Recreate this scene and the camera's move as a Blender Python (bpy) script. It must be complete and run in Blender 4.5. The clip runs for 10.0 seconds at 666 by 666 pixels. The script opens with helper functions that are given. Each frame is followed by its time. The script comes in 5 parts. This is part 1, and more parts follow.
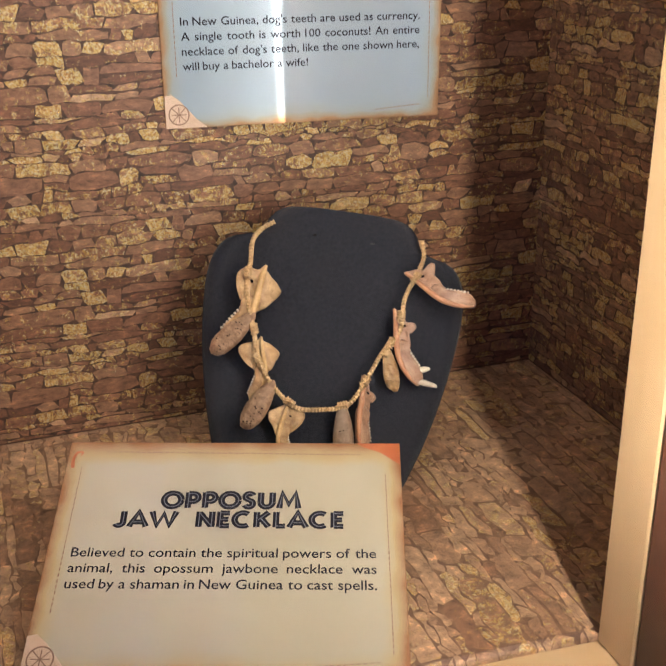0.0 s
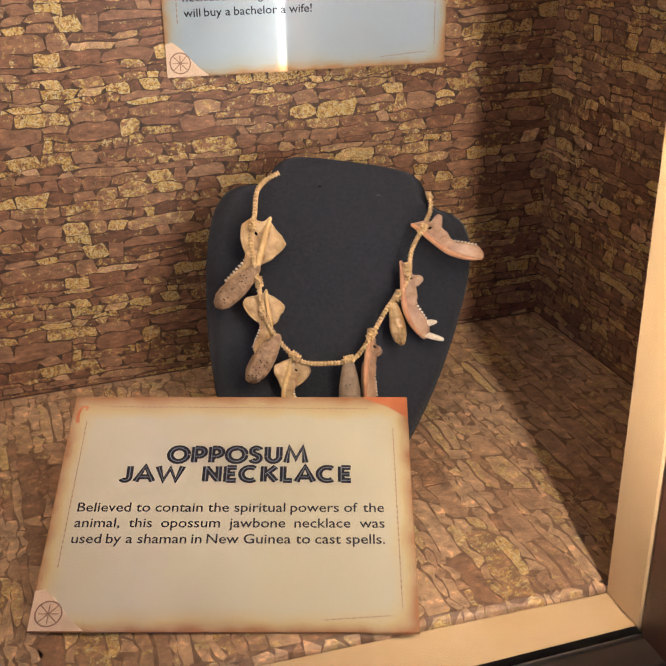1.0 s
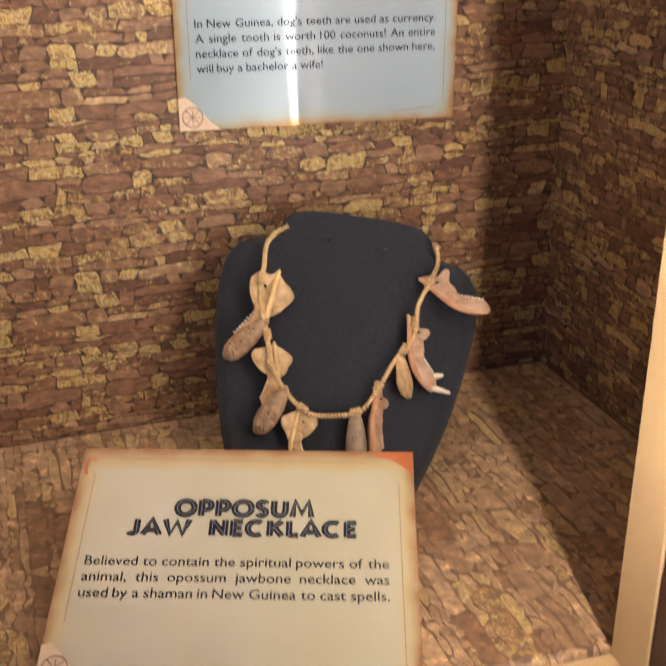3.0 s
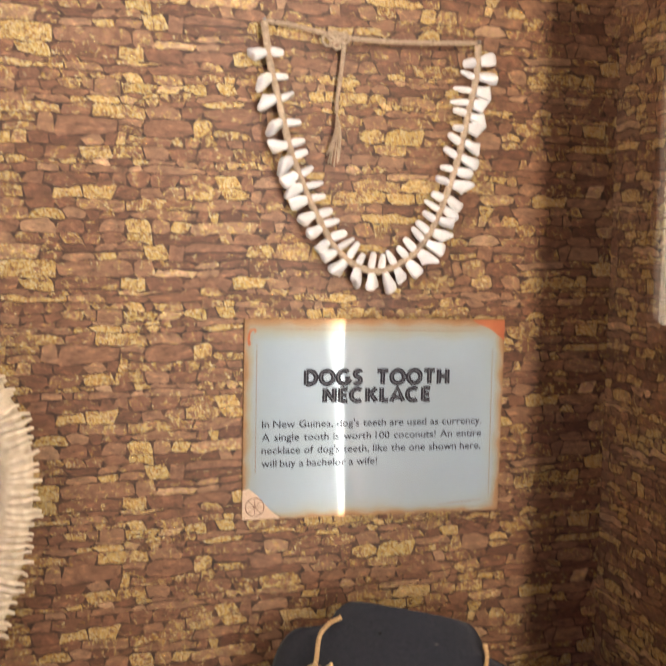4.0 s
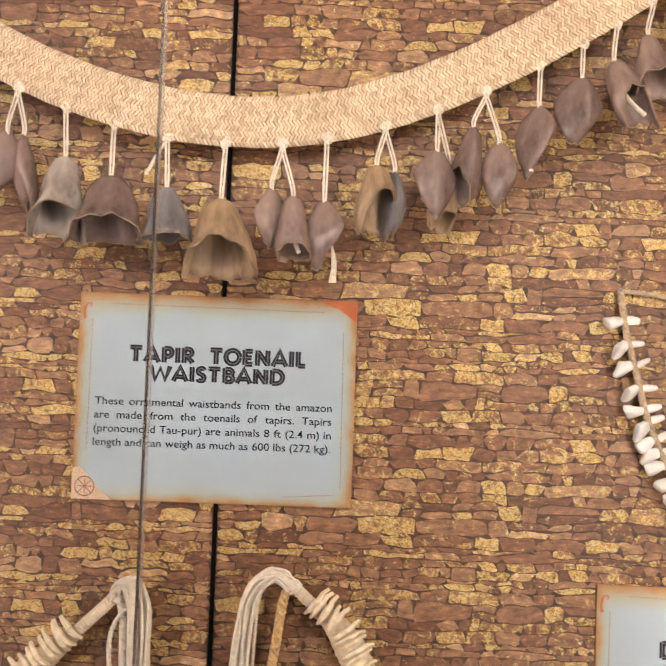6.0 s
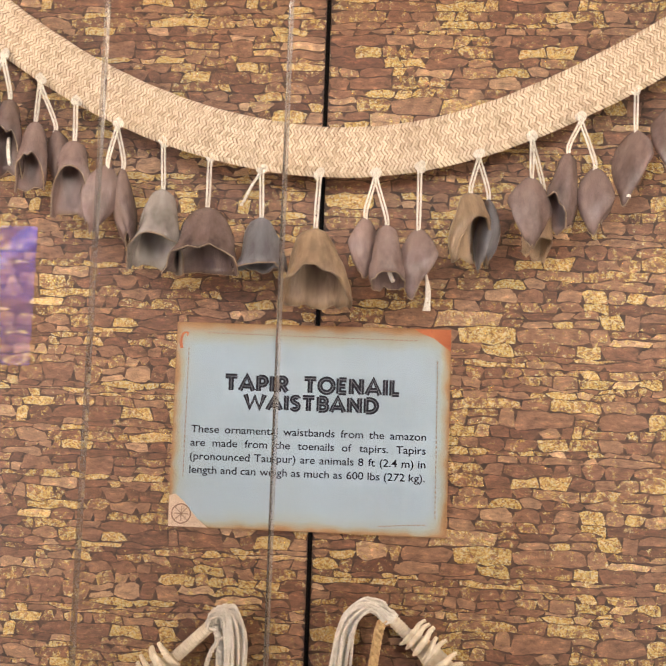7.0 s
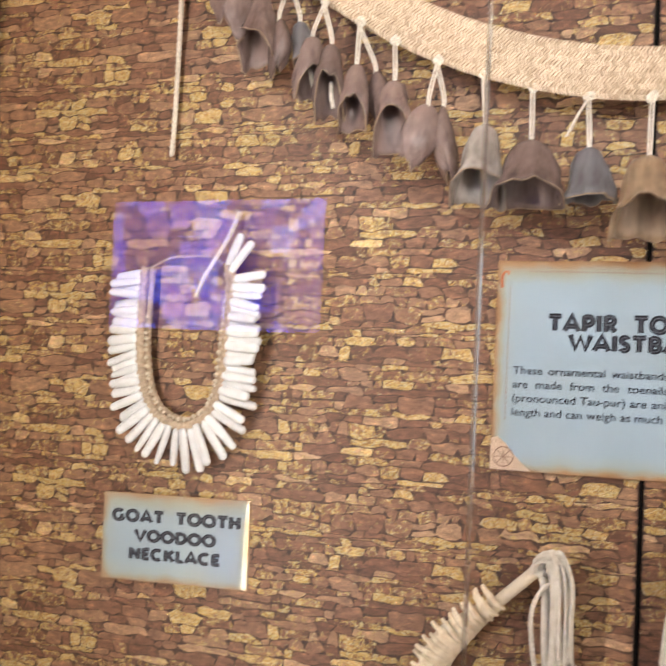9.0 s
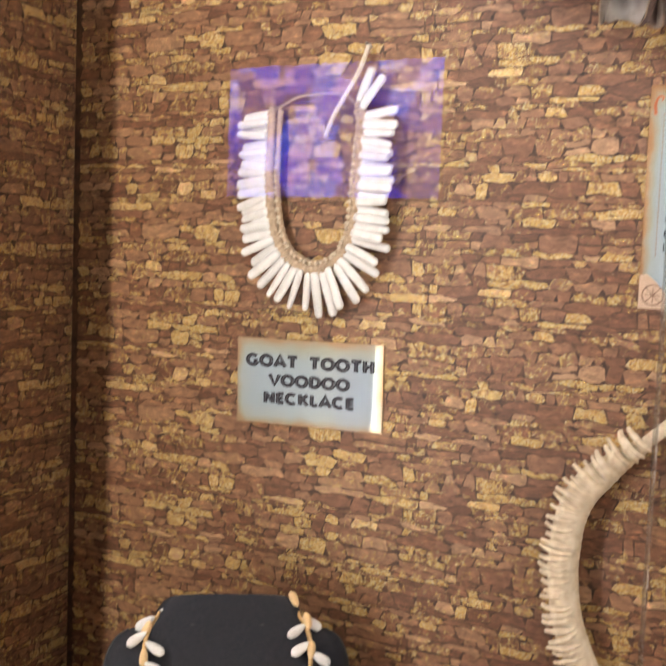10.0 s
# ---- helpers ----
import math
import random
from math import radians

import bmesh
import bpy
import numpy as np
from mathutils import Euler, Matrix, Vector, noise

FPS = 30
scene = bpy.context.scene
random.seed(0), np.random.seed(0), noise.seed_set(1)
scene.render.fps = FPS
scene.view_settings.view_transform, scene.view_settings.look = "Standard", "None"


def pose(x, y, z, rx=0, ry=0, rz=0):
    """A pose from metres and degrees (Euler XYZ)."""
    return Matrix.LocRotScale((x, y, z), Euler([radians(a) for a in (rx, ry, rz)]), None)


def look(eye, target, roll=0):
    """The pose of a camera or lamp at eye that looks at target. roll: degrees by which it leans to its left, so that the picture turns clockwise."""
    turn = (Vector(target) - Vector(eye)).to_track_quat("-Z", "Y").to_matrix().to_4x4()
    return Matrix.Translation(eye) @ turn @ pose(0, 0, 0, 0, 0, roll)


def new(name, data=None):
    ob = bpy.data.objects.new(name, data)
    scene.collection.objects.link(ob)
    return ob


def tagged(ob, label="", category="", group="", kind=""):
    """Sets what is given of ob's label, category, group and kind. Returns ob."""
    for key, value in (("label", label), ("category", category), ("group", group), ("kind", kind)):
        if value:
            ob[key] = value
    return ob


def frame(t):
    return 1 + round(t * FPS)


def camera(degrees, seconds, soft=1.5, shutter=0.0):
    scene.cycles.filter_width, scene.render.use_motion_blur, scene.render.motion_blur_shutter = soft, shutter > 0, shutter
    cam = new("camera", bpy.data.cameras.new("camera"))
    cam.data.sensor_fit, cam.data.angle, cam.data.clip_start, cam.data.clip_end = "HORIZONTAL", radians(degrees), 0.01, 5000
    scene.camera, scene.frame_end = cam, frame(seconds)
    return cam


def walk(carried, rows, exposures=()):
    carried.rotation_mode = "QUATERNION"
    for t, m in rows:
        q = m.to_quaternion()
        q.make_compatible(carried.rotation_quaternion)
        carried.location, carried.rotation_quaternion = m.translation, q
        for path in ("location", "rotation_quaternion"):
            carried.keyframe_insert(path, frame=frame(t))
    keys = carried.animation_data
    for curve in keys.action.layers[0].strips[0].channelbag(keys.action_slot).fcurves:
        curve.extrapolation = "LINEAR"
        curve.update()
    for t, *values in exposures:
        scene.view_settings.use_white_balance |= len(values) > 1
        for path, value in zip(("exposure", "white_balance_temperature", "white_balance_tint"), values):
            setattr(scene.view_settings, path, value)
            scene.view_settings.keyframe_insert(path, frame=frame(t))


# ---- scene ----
# ---------------------------------------------------------------- camera
cam = camera(36.95, 10.0, soft=1.6, shutter=0.3)
PATH = [
    (0, (0.1408, -0.6275, 1.5223), (0.7345, 1.1199, 0.7516), -0.79),
    (0.5, (0.1450, -0.6168, 1.5110), (0.7294, 1.1084, 0.6852), -1.03),
    (1, (0.1396, -0.6205, 1.5195), (0.7194, 1.0914, 0.6633), -1.04),
    (1.5, (0.1427, -0.6258, 1.5123), (0.7168, 1.0771, 0.6344), -1.10),
    (2, (0.1436, -0.6236, 1.5055), (0.7168, 1.0706, 0.6103), -1.08),
    (2.2, (0.1436, -0.6226, 1.5061), (0.7144, 1.0689, 0.6045), -1.09),
    (3.3, (0.1341, -0.6192, 1.5533), (0.7216, 1.1772, 0.8994), -0.17),
    (3.5, (0.1248, -0.6275, 1.5667), (0.7266, 1.2125, 1.0643), 0.29),
    (4, (0.1163, -0.6360, 1.5952), (0.6875, 1.2689, 1.3828), 0.79),
    (4.5, (0.1087, -0.6424, 1.6048), (0.5868, 1.2989, 1.5510), 1.05),
    (5, (0.0877, -0.6440, 1.6291), (0.3899, 1.3329, 1.6518), 1.52),
    (5.5, (0.0805, -0.6460, 1.6473), (0.1864, 1.3499, 1.7189), 1.93),
    (6, (0.0756, -0.6499, 1.6492), (0.0638, 1.3461, 1.7751), 1.95),
    (7.5, (0.0569, -0.6510, 1.6524), (-0.1521, 1.3307, 1.8228), 1.97),
    (8, (0.0511, -0.6499, 1.6518), (-0.2157, 1.3250, 1.8205), 2.03),
    (8.5, (0.0429, -0.6487, 1.6505), (-0.4060, 1.2941, 1.8051), 2.58),
    (9, (0.0313, -0.6409, 1.6292), (-0.6617, 1.2328, 1.7237), 2.80),
    (9.5, (0.0230, -0.6348, 1.6219), (-0.7953, 1.1901, 1.6365), 2.50),
    (10, (0.0130, -0.6280, 1.6068), (-0.8782, 1.1545, 1.4388), 2.15),
]
walk(cam, [(t, look(eye, target, roll)) for t, eye, target, roll in PATH],
     [(0, 0.05, 6100, 10), (0.5, 0.11, 6350, 12), (1, 0.13, 6450, 12), (2.2, 0.10, 6550, 12), (3.5, 0.10, 6450, 11), (4.5, -0.05, 6600, 12), (5, -0.14, 6550, 13), (6, -0.14, 6850, 14), (7.5, -0.10, 6150, 9), (8.5, -0.04, 5930, 8), (10, -0.02, 6250, 10)])

# ---------------------------------------------------------------- light
TUBE_GLOW, TUBE_TINT = 252.0, (1.0, 0.872, 0.740)
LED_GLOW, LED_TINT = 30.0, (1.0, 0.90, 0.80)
PANEL_GLOW = 1.0
SCREEN_GLOW = 5.6
BAR_GLOW = 4.5
scene.view_settings.exposure = 0.0

world = bpy.data.worlds.new("world")
world.use_nodes = True
world.node_tree.nodes["Background"].inputs[0].default_value = (0.02, 0.02, 0.025, 1)
world.node_tree.nodes["Background"].inputs[1].default_value = 0.3
scene.world = world

# ---------------------------------------------------------------- materials
def mat(name):
    m = bpy.data.materials.new(name)
    m.use_nodes = True
    return m, m.node_tree.nodes, m.node_tree.links, m.node_tree.nodes["Principled BSDF"]


def node(nodes, kind, **kw):
    n = nodes.new(kind)
    for k, v in kw.items():
        if k == "operation":
            n.operation = v
        elif k == "blend_type":
            n.blend_type = v
        elif k == "data_type":
            n.data_type = v
        elif k == "noise_dimensions":
            n.noise_dimensions = v
        elif k == "attribute_name":
            n.attribute_name = v
        elif k == "feature":
            n.feature = v
    return n


def ramp(nodes, stops):
    r = nodes.new("ShaderNodeValToRGB")
    e = r.color_ramp.elements
    e[0].position, e[0].color = stops[0][0], (*stops[0][1], 1)
    e[1].position, e[1].color = stops[-1][0], (*stops[-1][1], 1)
    for p, c in stops[1:-1]:
        n = e.new(p)
        n.color = (*c, 1)
    return r


def plain(name, dark, light, scale=60.0, rough=0.6, bump=0.0, bump_scale=400.0, metal=0.0, spread=(0.3, 0.7), sheen=0.0, stretch=(1, 1, 1), vary=0.0, spec=0.5):
    """A surface with two scales of noise in its colour and a fine relief."""
    m, N, L, b = mat(name)
    tc = N.new("ShaderNodeTexCoord")
    mp = N.new("ShaderNodeMapping")
    mp.inputs["Scale"].default_value = stretch
    L.new(tc.outputs["Object"], mp.inputs["Vector"])
    n1 = N.new("ShaderNodeTexNoise")
    n1.inputs["Scale"].default_value, n1.inputs["Detail"].default_value = scale, 6
    n1.inputs["Roughness"].default_value = 0.65
    L.new(mp.outputs[0], n1.inputs["Vector"])
    r = ramp(N, [(spread[0], dark), (spread[1], light)])
    L.new(n1.outputs[0], r.inputs[0])
    colour = r.outputs[0]
    if vary:
        oi = N.new("ShaderNodeObjectInfo")
        hs = N.new("ShaderNodeHueSaturation")
        mr = N.new("ShaderNodeMapRange")
        mr.inputs[3].default_value, mr.inputs[4].default_value = 1 - vary, 1 + vary
        L.new(oi.outputs["Random"], mr.inputs[0])
        L.new(mr.outputs[0], hs.inputs["Value"])
        L.new(colour, hs.inputs["Color"])
        colour = hs.outputs[0]
    L.new(colour, b.inputs["Base Color"])
    b.inputs["Roughness"].default_value, b.inputs["Metallic"].default_value = rough, metal
    b.inputs["Specular IOR Level"].default_value = spec
    if sheen:
        b.inputs["Sheen Weight"].default_value = sheen
    if bump:
        n2 = N.new("ShaderNodeTexNoise")
        n2.inputs["Scale"].default_value, n2.inputs["Detail"].default_value = bump_scale, 5
        L.new(mp.outputs[0], n2.inputs["Vector"])
        bp = N.new("ShaderNodeBump")
        bp.inputs["Strength"].default_value, bp.inputs["Distance"].default_value = bump, 0.001
        L.new(n2.outputs[0], bp.inputs["Height"])
        L.new(bp.outputs[0], b.inputs["Normal"])
    return m


def stone_print():
    """Wallpaper print of brown rubble stones, part of them stamped with glittering gold foil."""
    m, N, L, b = mat("stone_print")
    geo = N.new("ShaderNodeNewGeometry")
    at = node(N, "ShaderNodeAttribute", attribute_name="gilt")
    tone = ramp(N, [(0.0, (0.134, 0.057, 0.032)), (0.35, (0.210, 0.099, 0.055)), (0.7, (0.290, 0.158, 0.089)), (1.0, (0.50, 0.32, 0.19))])
    L.new(at.outputs["Fac"], tone.inputs[0])
    sep = N.new("ShaderNodeSeparateColor")
    L.new(at.outputs["Color"], sep.inputs[0])
    L.new(sep.outputs[0], tone.inputs[0])
    # mottling in each stone; its stops above 1 also paint in glints
    n1 = N.new("ShaderNodeTexNoise")
    n1.inputs["Scale"].default_value, n1.inputs["Detail"].default_value, n1.inputs["Roughness"].default_value = 200, 9, 0.75
    st = N.new("ShaderNodeMapping")
    st.inputs["Scale"].default_value = (0.55, 0.55, 1.3)
    L.new(geo.outputs["Position"], st.inputs["Vector"])
    L.new(st.outputs[0], n1.inputs["Vector"])
    mot = ramp(N, [(0.30, (0.22, 0.20, 0.19)), (0.43, (0.70, 0.69, 0.68)), (0.56, (1.10, 1.09, 1.05)), (0.68, (2.3, 2.1, 1.8))])
    L.new(n1.outputs[0], mot.inputs[0])
    mix = N.new("ShaderNodeMix")
    mix.data_type, mix.blend_type = "RGBA", "MULTIPLY"
    mix.inputs[0].default_value = 1.0
    L.new(tone.outputs[0], mix.inputs[6])
    L.new(mot.outputs[0], mix.inputs[7])
    # foil where the stone's own share and a patchy noise say so
    n2 = N.new("ShaderNodeTexNoise")
    n2.inputs["Scale"].default_value, n2.inputs["Detail"].default_value, n2.inputs["Roughness"].default_value = 190, 9, 0.80
    L.new(geo.outputs["Position"], n2.inputs["Vector"])
    add = node(N, "ShaderNodeMath", operation="ADD")
    wide = node(N, "ShaderNodeMath", operation="MULTIPLY_ADD")
    wide.inputs[1].default_value, wide.inputs[2].default_value = 1.9, -0.45
    L.new(n2.outputs[0], wide.inputs[0])
    L.new(wide.outputs[0], add.inputs[0])
    L.new(sep.outputs[1], add.inputs[1])
    foil = ramp(N, [(0.93, (0, 0, 0)), (1.0, (0.45, 0.45, 0.45)), (1.12, (1, 1, 1))])
    L.new(add.outputs[0], foil.inputs[0])
    # flakes with a tilt each
    vo = N.new("ShaderNodeTexVoronoi")
    vo.inputs["Scale"].default_value = 1250
    L.new(geo.outputs["Position"], vo.inputs["Vector"])
    fl = ramp(N, [(0.0, (0.30, 0.155, 0.035)), (0.30, (0.76, 0.48, 0.11)), (0.58, (1.0, 0.79, 0.24)), (1.0, (1.0, 0.97, 0.66))])
    sp = N.new("ShaderNodeSeparateColor")
    L.new(vo.outputs["Color"], sp.inputs[0])
    L.new(sp.outputs[0], fl.inputs[0])
    gold = N.new("ShaderNodeMix")
    gold.data_type = "RGBA"
    L.new(foil.outputs[0], gold.inputs[0])
    L.new(mix.outputs[2], gold.inputs[6])
    L.new(fl.outputs[0], gold.inputs[7])
    L.new(gold.outputs[2], b.inputs["Base Color"])
    me = node(N, "ShaderNodeMath", operation="MULTIPLY")
    me.inputs[1].default_value = 0.80
    L.new(foil.outputs[0], me.inputs[0])
    L.new(me.outputs[0], b.inputs["Metallic"])
    ro = N.new("ShaderNodeMapRange")
    ro.inputs[3].default_value, ro.inputs[4].default_value = 0.36, 0.22
    L.new(foil.outputs[0], ro.inputs[0])
    L.new(ro.outputs[0], b.inputs["Roughness"])
    sub = node(N, "ShaderNodeVectorMath", operation="SUBTRACT")
    sub.inputs[1].default_value = (0.5, 0.5, 0.5)
    L.new(vo.outputs["Color"], sub.inputs[0])
    sc = node(N, "ShaderNodeVectorMath", operation="SCALE")
    L.new(sub.outputs[0], sc.inputs[0])
    tilt = node(N, "ShaderNodeMath", operation="MULTIPLY_ADD")
    tilt.inputs[1].default_value, tilt.inputs[2].default_value = 0.40, 0.16
    L.new(foil.outputs[0], tilt.inputs[0])
    L.new(tilt.outputs[0], sc.inputs["Scale"])
    ad = node(N, "ShaderNodeVectorMath", operation="ADD")
    em = N.new("ShaderNodeBump")
    em.inputs["Strength"].default_value, em.inputs["Distance"].default_value = 0.55, 0.0010
    L.new(n1.outputs[0], em.inputs["Height"])
    L.new(em.outputs[0], ad.inputs[0])
    L.new(sc.outputs[0], ad.inputs[1])
    nm = node(N, "ShaderNodeVectorMath", operation="NORMALIZE")
    L.new(ad.outputs[0], nm.inputs[0])
    L.new(nm.outputs[0], b.inputs["Normal"])
    return m


def brushed_sign(name, up, half_w, half_h, paper, metal=0.52, scorch=1.0):
    """Parchment print on metal brushed across: highlights spread along the plate's upward direction."""
    m, N, L, b = mat(name)
    tc = N.new("ShaderNodeTexCoord")
    sep = N.new("ShaderNodeSeparateXYZ")
    L.new(tc.outputs["Object"], sep.inputs[0])

    def math_(op, a, v=None, w=None):
        n = node(N, "ShaderNodeMath", operation=op)
        for i, s in enumerate((a, v, w)):
            if s is None:
                continue
            if isinstance(s, (int, float)):
                n.inputs[i].default_value = s
            else:
                L.new(s, n.inputs[i])
        return n.outputs[0]

    x, y = sep.outputs[0], sep.outputs[1]
    dx = math_("SUBTRACT", half_w, math_("ABSOLUTE", x))
    dy = math_("SUBTRACT", half_h, math_("ABSOLUTE", y))
    no = N.new("ShaderNodeTexNoise")
    no.inputs["Scale"].default_value, no.inputs["Detail"].default_value = 45, 6
    L.new(tc.outputs["Object"], no.inputs["Vector"])
    jit = math_("MULTIPLY_ADD", no.outputs[0], 0.012, -0.006)
    edge = math_("ADD", math_("SMOOTH_MIN", dx, dy, 0.008), jit)
    # the corners are scorched more
    cor = math_("ADD", math_("ADD", dx, dy), math_("MULTIPLY", jit, 1.5))
    # the upper edge is browned deeper
    e0 = ramp(N, [(0.0, (0.95, 0.95, 0.95)), (0.35, (0.42, 0.42, 0.42)), (1.0, (0, 0, 0))])
    L.new(math_("MULTIPLY", math_("ADD", math_("SUBTRACT", half_h, y), jit), 66.0), e0.inputs[0])
    e1 = ramp(N, [(0.0, (0.9, 0.9, 0.9)), (0.22, (0.5, 0.5, 0.5)), (0.5, (0.15, 0.15, 0.15)), (1.0, (0, 0, 0))])
    L.new(math_("MULTIPLY", edge, 84.0), e1.inputs[0])
    e2 = ramp(N, [(0.0, (0.8, 0.8, 0.8)), (0.5, (0.25, 0.25, 0.25)), (1.0, (0, 0, 0))])
    L.new(math_("MULTIPLY", cor, 36.0), e2.inputs[0])
    burn = math_("MULTIPLY", math_("MAXIMUM", math_("MAXIMUM", e1.outputs[0], e0.outputs[0]), e2.outputs[0]), scorch)
    col = ramp(N, [(0.0, paper), (0.22, tuple(p * q for p, q in zip(paper, (1.0, 0.88, 0.66)))), (0.6, (0.72, 0.46, 0.25)), (1.0, (0.54, 0.23, 0.10))])
    L.new(burn, col.inputs[0])
    big = N.new("ShaderNodeTexNoise")
    big.inputs["Scale"].default_value, big.inputs["Detail"].default_value = 18, 4
    L.new(tc.outputs["Object"], big.inputs["Vector"])
    bl = ramp(N, [(0.3, (0.90, 0.88, 0.84)), (0.7, (1.0, 1.0, 1.0))])
    L.new(big.outputs[0], bl.inputs[0])
    mx = N.new("ShaderNodeMix")
    mx.data_type, mx.blend_type = "RGBA", "MULTIPLY"
    mx.inputs[0].default_value = 1.0
    L.new(col.outputs[0], mx.inputs[6])
    L.new(bl.outputs[0], mx.inputs[7])
    L.new(mx.outputs[2], b.inputs["Base Color"])
    b.inputs["Roughness"].default_value, b.inputs["Specular IOR Level"].default_value = 0.45, 0.2
    # metal brushed across: what it mirrors is drawn out along the plate's upward direction alone
    gl = N.new("ShaderNodeBsdfAnisotropic")
    gl.inputs["Roughness"].default_value, gl.inputs["Anisotropy"].default_value = 0.19, -0.955
    L.new(mx.outputs[2], gl.inputs["Color"])
    tan = N.new("ShaderNodeCombineXYZ")
    for k in range(3):
        tan.inputs[k].default_value = up[k]
    L.new(tan.outputs[0], gl.inputs["Tangent"])
    ms = N.new("ShaderNodeMixShader")
    ms.inputs[0].default_value = metal
    L.new(b.outputs[0], ms.inputs[1])
    L.new(gl.outputs[0], ms.inputs[2])
    L.new(ms.outputs[0], N["Material Output"].inputs["Surface"])
    return m


def glow(name, colour, strength):
    m, N, L, b = mat(name)
    b.inputs["Base Color"].default_value = (*colour, 1)
    b.inputs["Emission Color"].default_value = (*colour, 1)
    b.inputs["Emission Strength"].default_value = strength
    return m


def straw(name, dark, light):
    """Dry palm strips, each strip with its own tone."""
    m, N, L, b = mat(name)
    geo = N.new("ShaderNodeNewGeometry")
    own_tone = ramp(N, [(0.0, dark), (0.35, tuple((p + q) / 2 for p, q in zip(dark, light))), (1.0, light)])
    L.new(geo.outputs["Random Per Island"], own_tone.inputs[0])
    no = N.new("ShaderNodeTexNoise")
    no.inputs["Scale"].default_value, no.inputs["Detail"].default_value = 40, 6
    L.new(geo.outputs["Position"], no.inputs["Vector"])
    rr = ramp(N, [(0.3, (0.82, 0.80, 0.77)), (0.7, (1.08, 1.08, 1.08))])
    L.new(no.outputs[0], rr.inputs[0])
    mx = N.new("ShaderNodeMix")
    mx.data_type, mx.blend_type = "RGBA", "MULTIPLY"
    mx.inputs[0].default_value = 1.0
    L.new(own_tone.outputs[0], mx.inputs[6])
    L.new(rr.outputs[0], mx.inputs[7])
    L.new(mx.outputs[2], b.inputs["Base Color"])
    b.inputs["Roughness"].default_value = 0.55
    return m


def pane_glass():
    m, N, L, b = mat("pane_glass")
    b.inputs["Base Color"].default_value = (1, 1, 1, 1)
    b.inputs["Transmission Weight"].default_value = 1.0
    b.inputs["Roughness"].default_value = 0.0
    b.inputs["IOR"].default_value = 1.45
    return m


STONES = stone_print()
MORTAR = plain("dark_joint_print", (0.022, 0.010, 0.006), (0.125, 0.058, 0.031), 130, 0.55, spread=(0.35, 0.7))
CREAM = plain("cream_painted_wood", (0.56, 0.38, 0.19), (0.66, 0.48, 0.27), 35, 0.45, 0.25, 120, stretch=(1, 1, 0.15))
BROWN = plain("brown_stained_wood", (0.050, 0.020, 0.012), (0.085, 0.033, 0.019), 60, 0.4, 0.2, 200, stretch=(1, 1, 0.1))
TRACK = plain("dark_bronze_aluminium", (0.030, 0.020, 0.014), (0.056, 0.037, 0.027), 90, 0.45, metal=0.2)
LIPWOOD = plain("tan_varnished_wood", (0.20, 0.115, 0.055), (0.30, 0.185, 0.095), 60, 0.4, 0.2, 200, stretch=(0.1, 1, 1))
VELVET = plain("black_velvet", (0.015, 0.016, 0.021), (0.030, 0.031, 0.039), 500, 0.95, 0.5, 1500, sheen=0.16, spec=0.2)
PIPING = plain("dusty_black_piping", (0.03, 0.03, 0.032), (0.06, 0.058, 0.055), 300, 0.9)
TWINE = plain("tan_plant_twine", (0.34, 0.20, 0.08), (0.74, 0.52, 0.26), 400, 0.75, 0.5, 900)
GREYTWINE = plain("dull_brown_twine", (0.30, 0.22, 0.15), (0.62, 0.49, 0.35), 500, 0.85, 0.5, 900)
COTTON = plain("off_white_cotton", (0.58, 0.51, 0.41), (0.86, 0.81, 0.72), 300, 0.9, 0.4, 900)
BONE = plain("honey_coloured_bone", (0.20, 0.098, 0.034), (0.66, 0.45, 0.22), 90, 0.3, 0.5, 350, spread=(0.3, 0.64))
REDBONE = plain("greyish_pink_bone", (0.22, 0.105, 0.055), (0.54, 0.36, 0.23), 90, 0.28, 0.5, 350)
ORANGEBONE = plain("orange_bone_ridge", (0.33, 0.140, 0.070), (0.58, 0.31, 0.16), 110, 0.28, 0.4, 420)
HONEYRIDGE = plain("golden_bone_ridge", (0.46, 0.27, 0.09), (0.78, 0.55, 0.28), 90, 0.26, 0.3, 420)
TOOTH = plain("ivory_tooth", (0.50, 0.41, 0.28), (0.76, 0.68, 0.54), 300, 0.35)
WHITETOOTH = plain("white_tooth", (0.66, 0.65, 0.63), (0.86, 0.87, 0.88), 120, 0.3, 0.2, 400, vary=0.08)
PUMICE = plain("pitted_brown_nut", (0.17, 0.090, 0.045), (0.41, 0.265, 0.155), 300, 0.6, 1.0, 300, spread=(0.33, 0.66))
SEED = plain("speckled_grey_seed", (0.18, 0.12, 0.075), (0.36, 0.26, 0.17), 200, 0.6, 0.4, 600)
NAIL = plain("grey_brown_horn", (0.072, 0.045, 0.040), (0.27, 0.195, 0.172), 48, 0.24, 0.7, 260, spread=(0.34, 0.68), stretch=(1, 1, 0.45), vary=0.25)
PALENAIL = plain("pale_grey_horn", (0.12, 0.095, 0.080), (0.46, 0.42, 0.38), 80, 0.18, 0.6, 200, stretch=(1, 1, 0.5))
TANNAIL = plain("tan_horn", (0.13, 0.080, 0.048), (0.42, 0.30, 0.185), 90, 0.4, 0.4, 260, stretch=(1, 1, 0.3))
BLUENAIL = plain("slate_grey_horn", (0.060, 0.052, 0.056), (0.22, 0.215, 0.225), 90, 0.34, 0.4, 260, stretch=(1, 1, 0.3))
STRAW = straw("palm_strands", (0.52, 0.39, 0.26), (0.80, 0.66, 0.49))
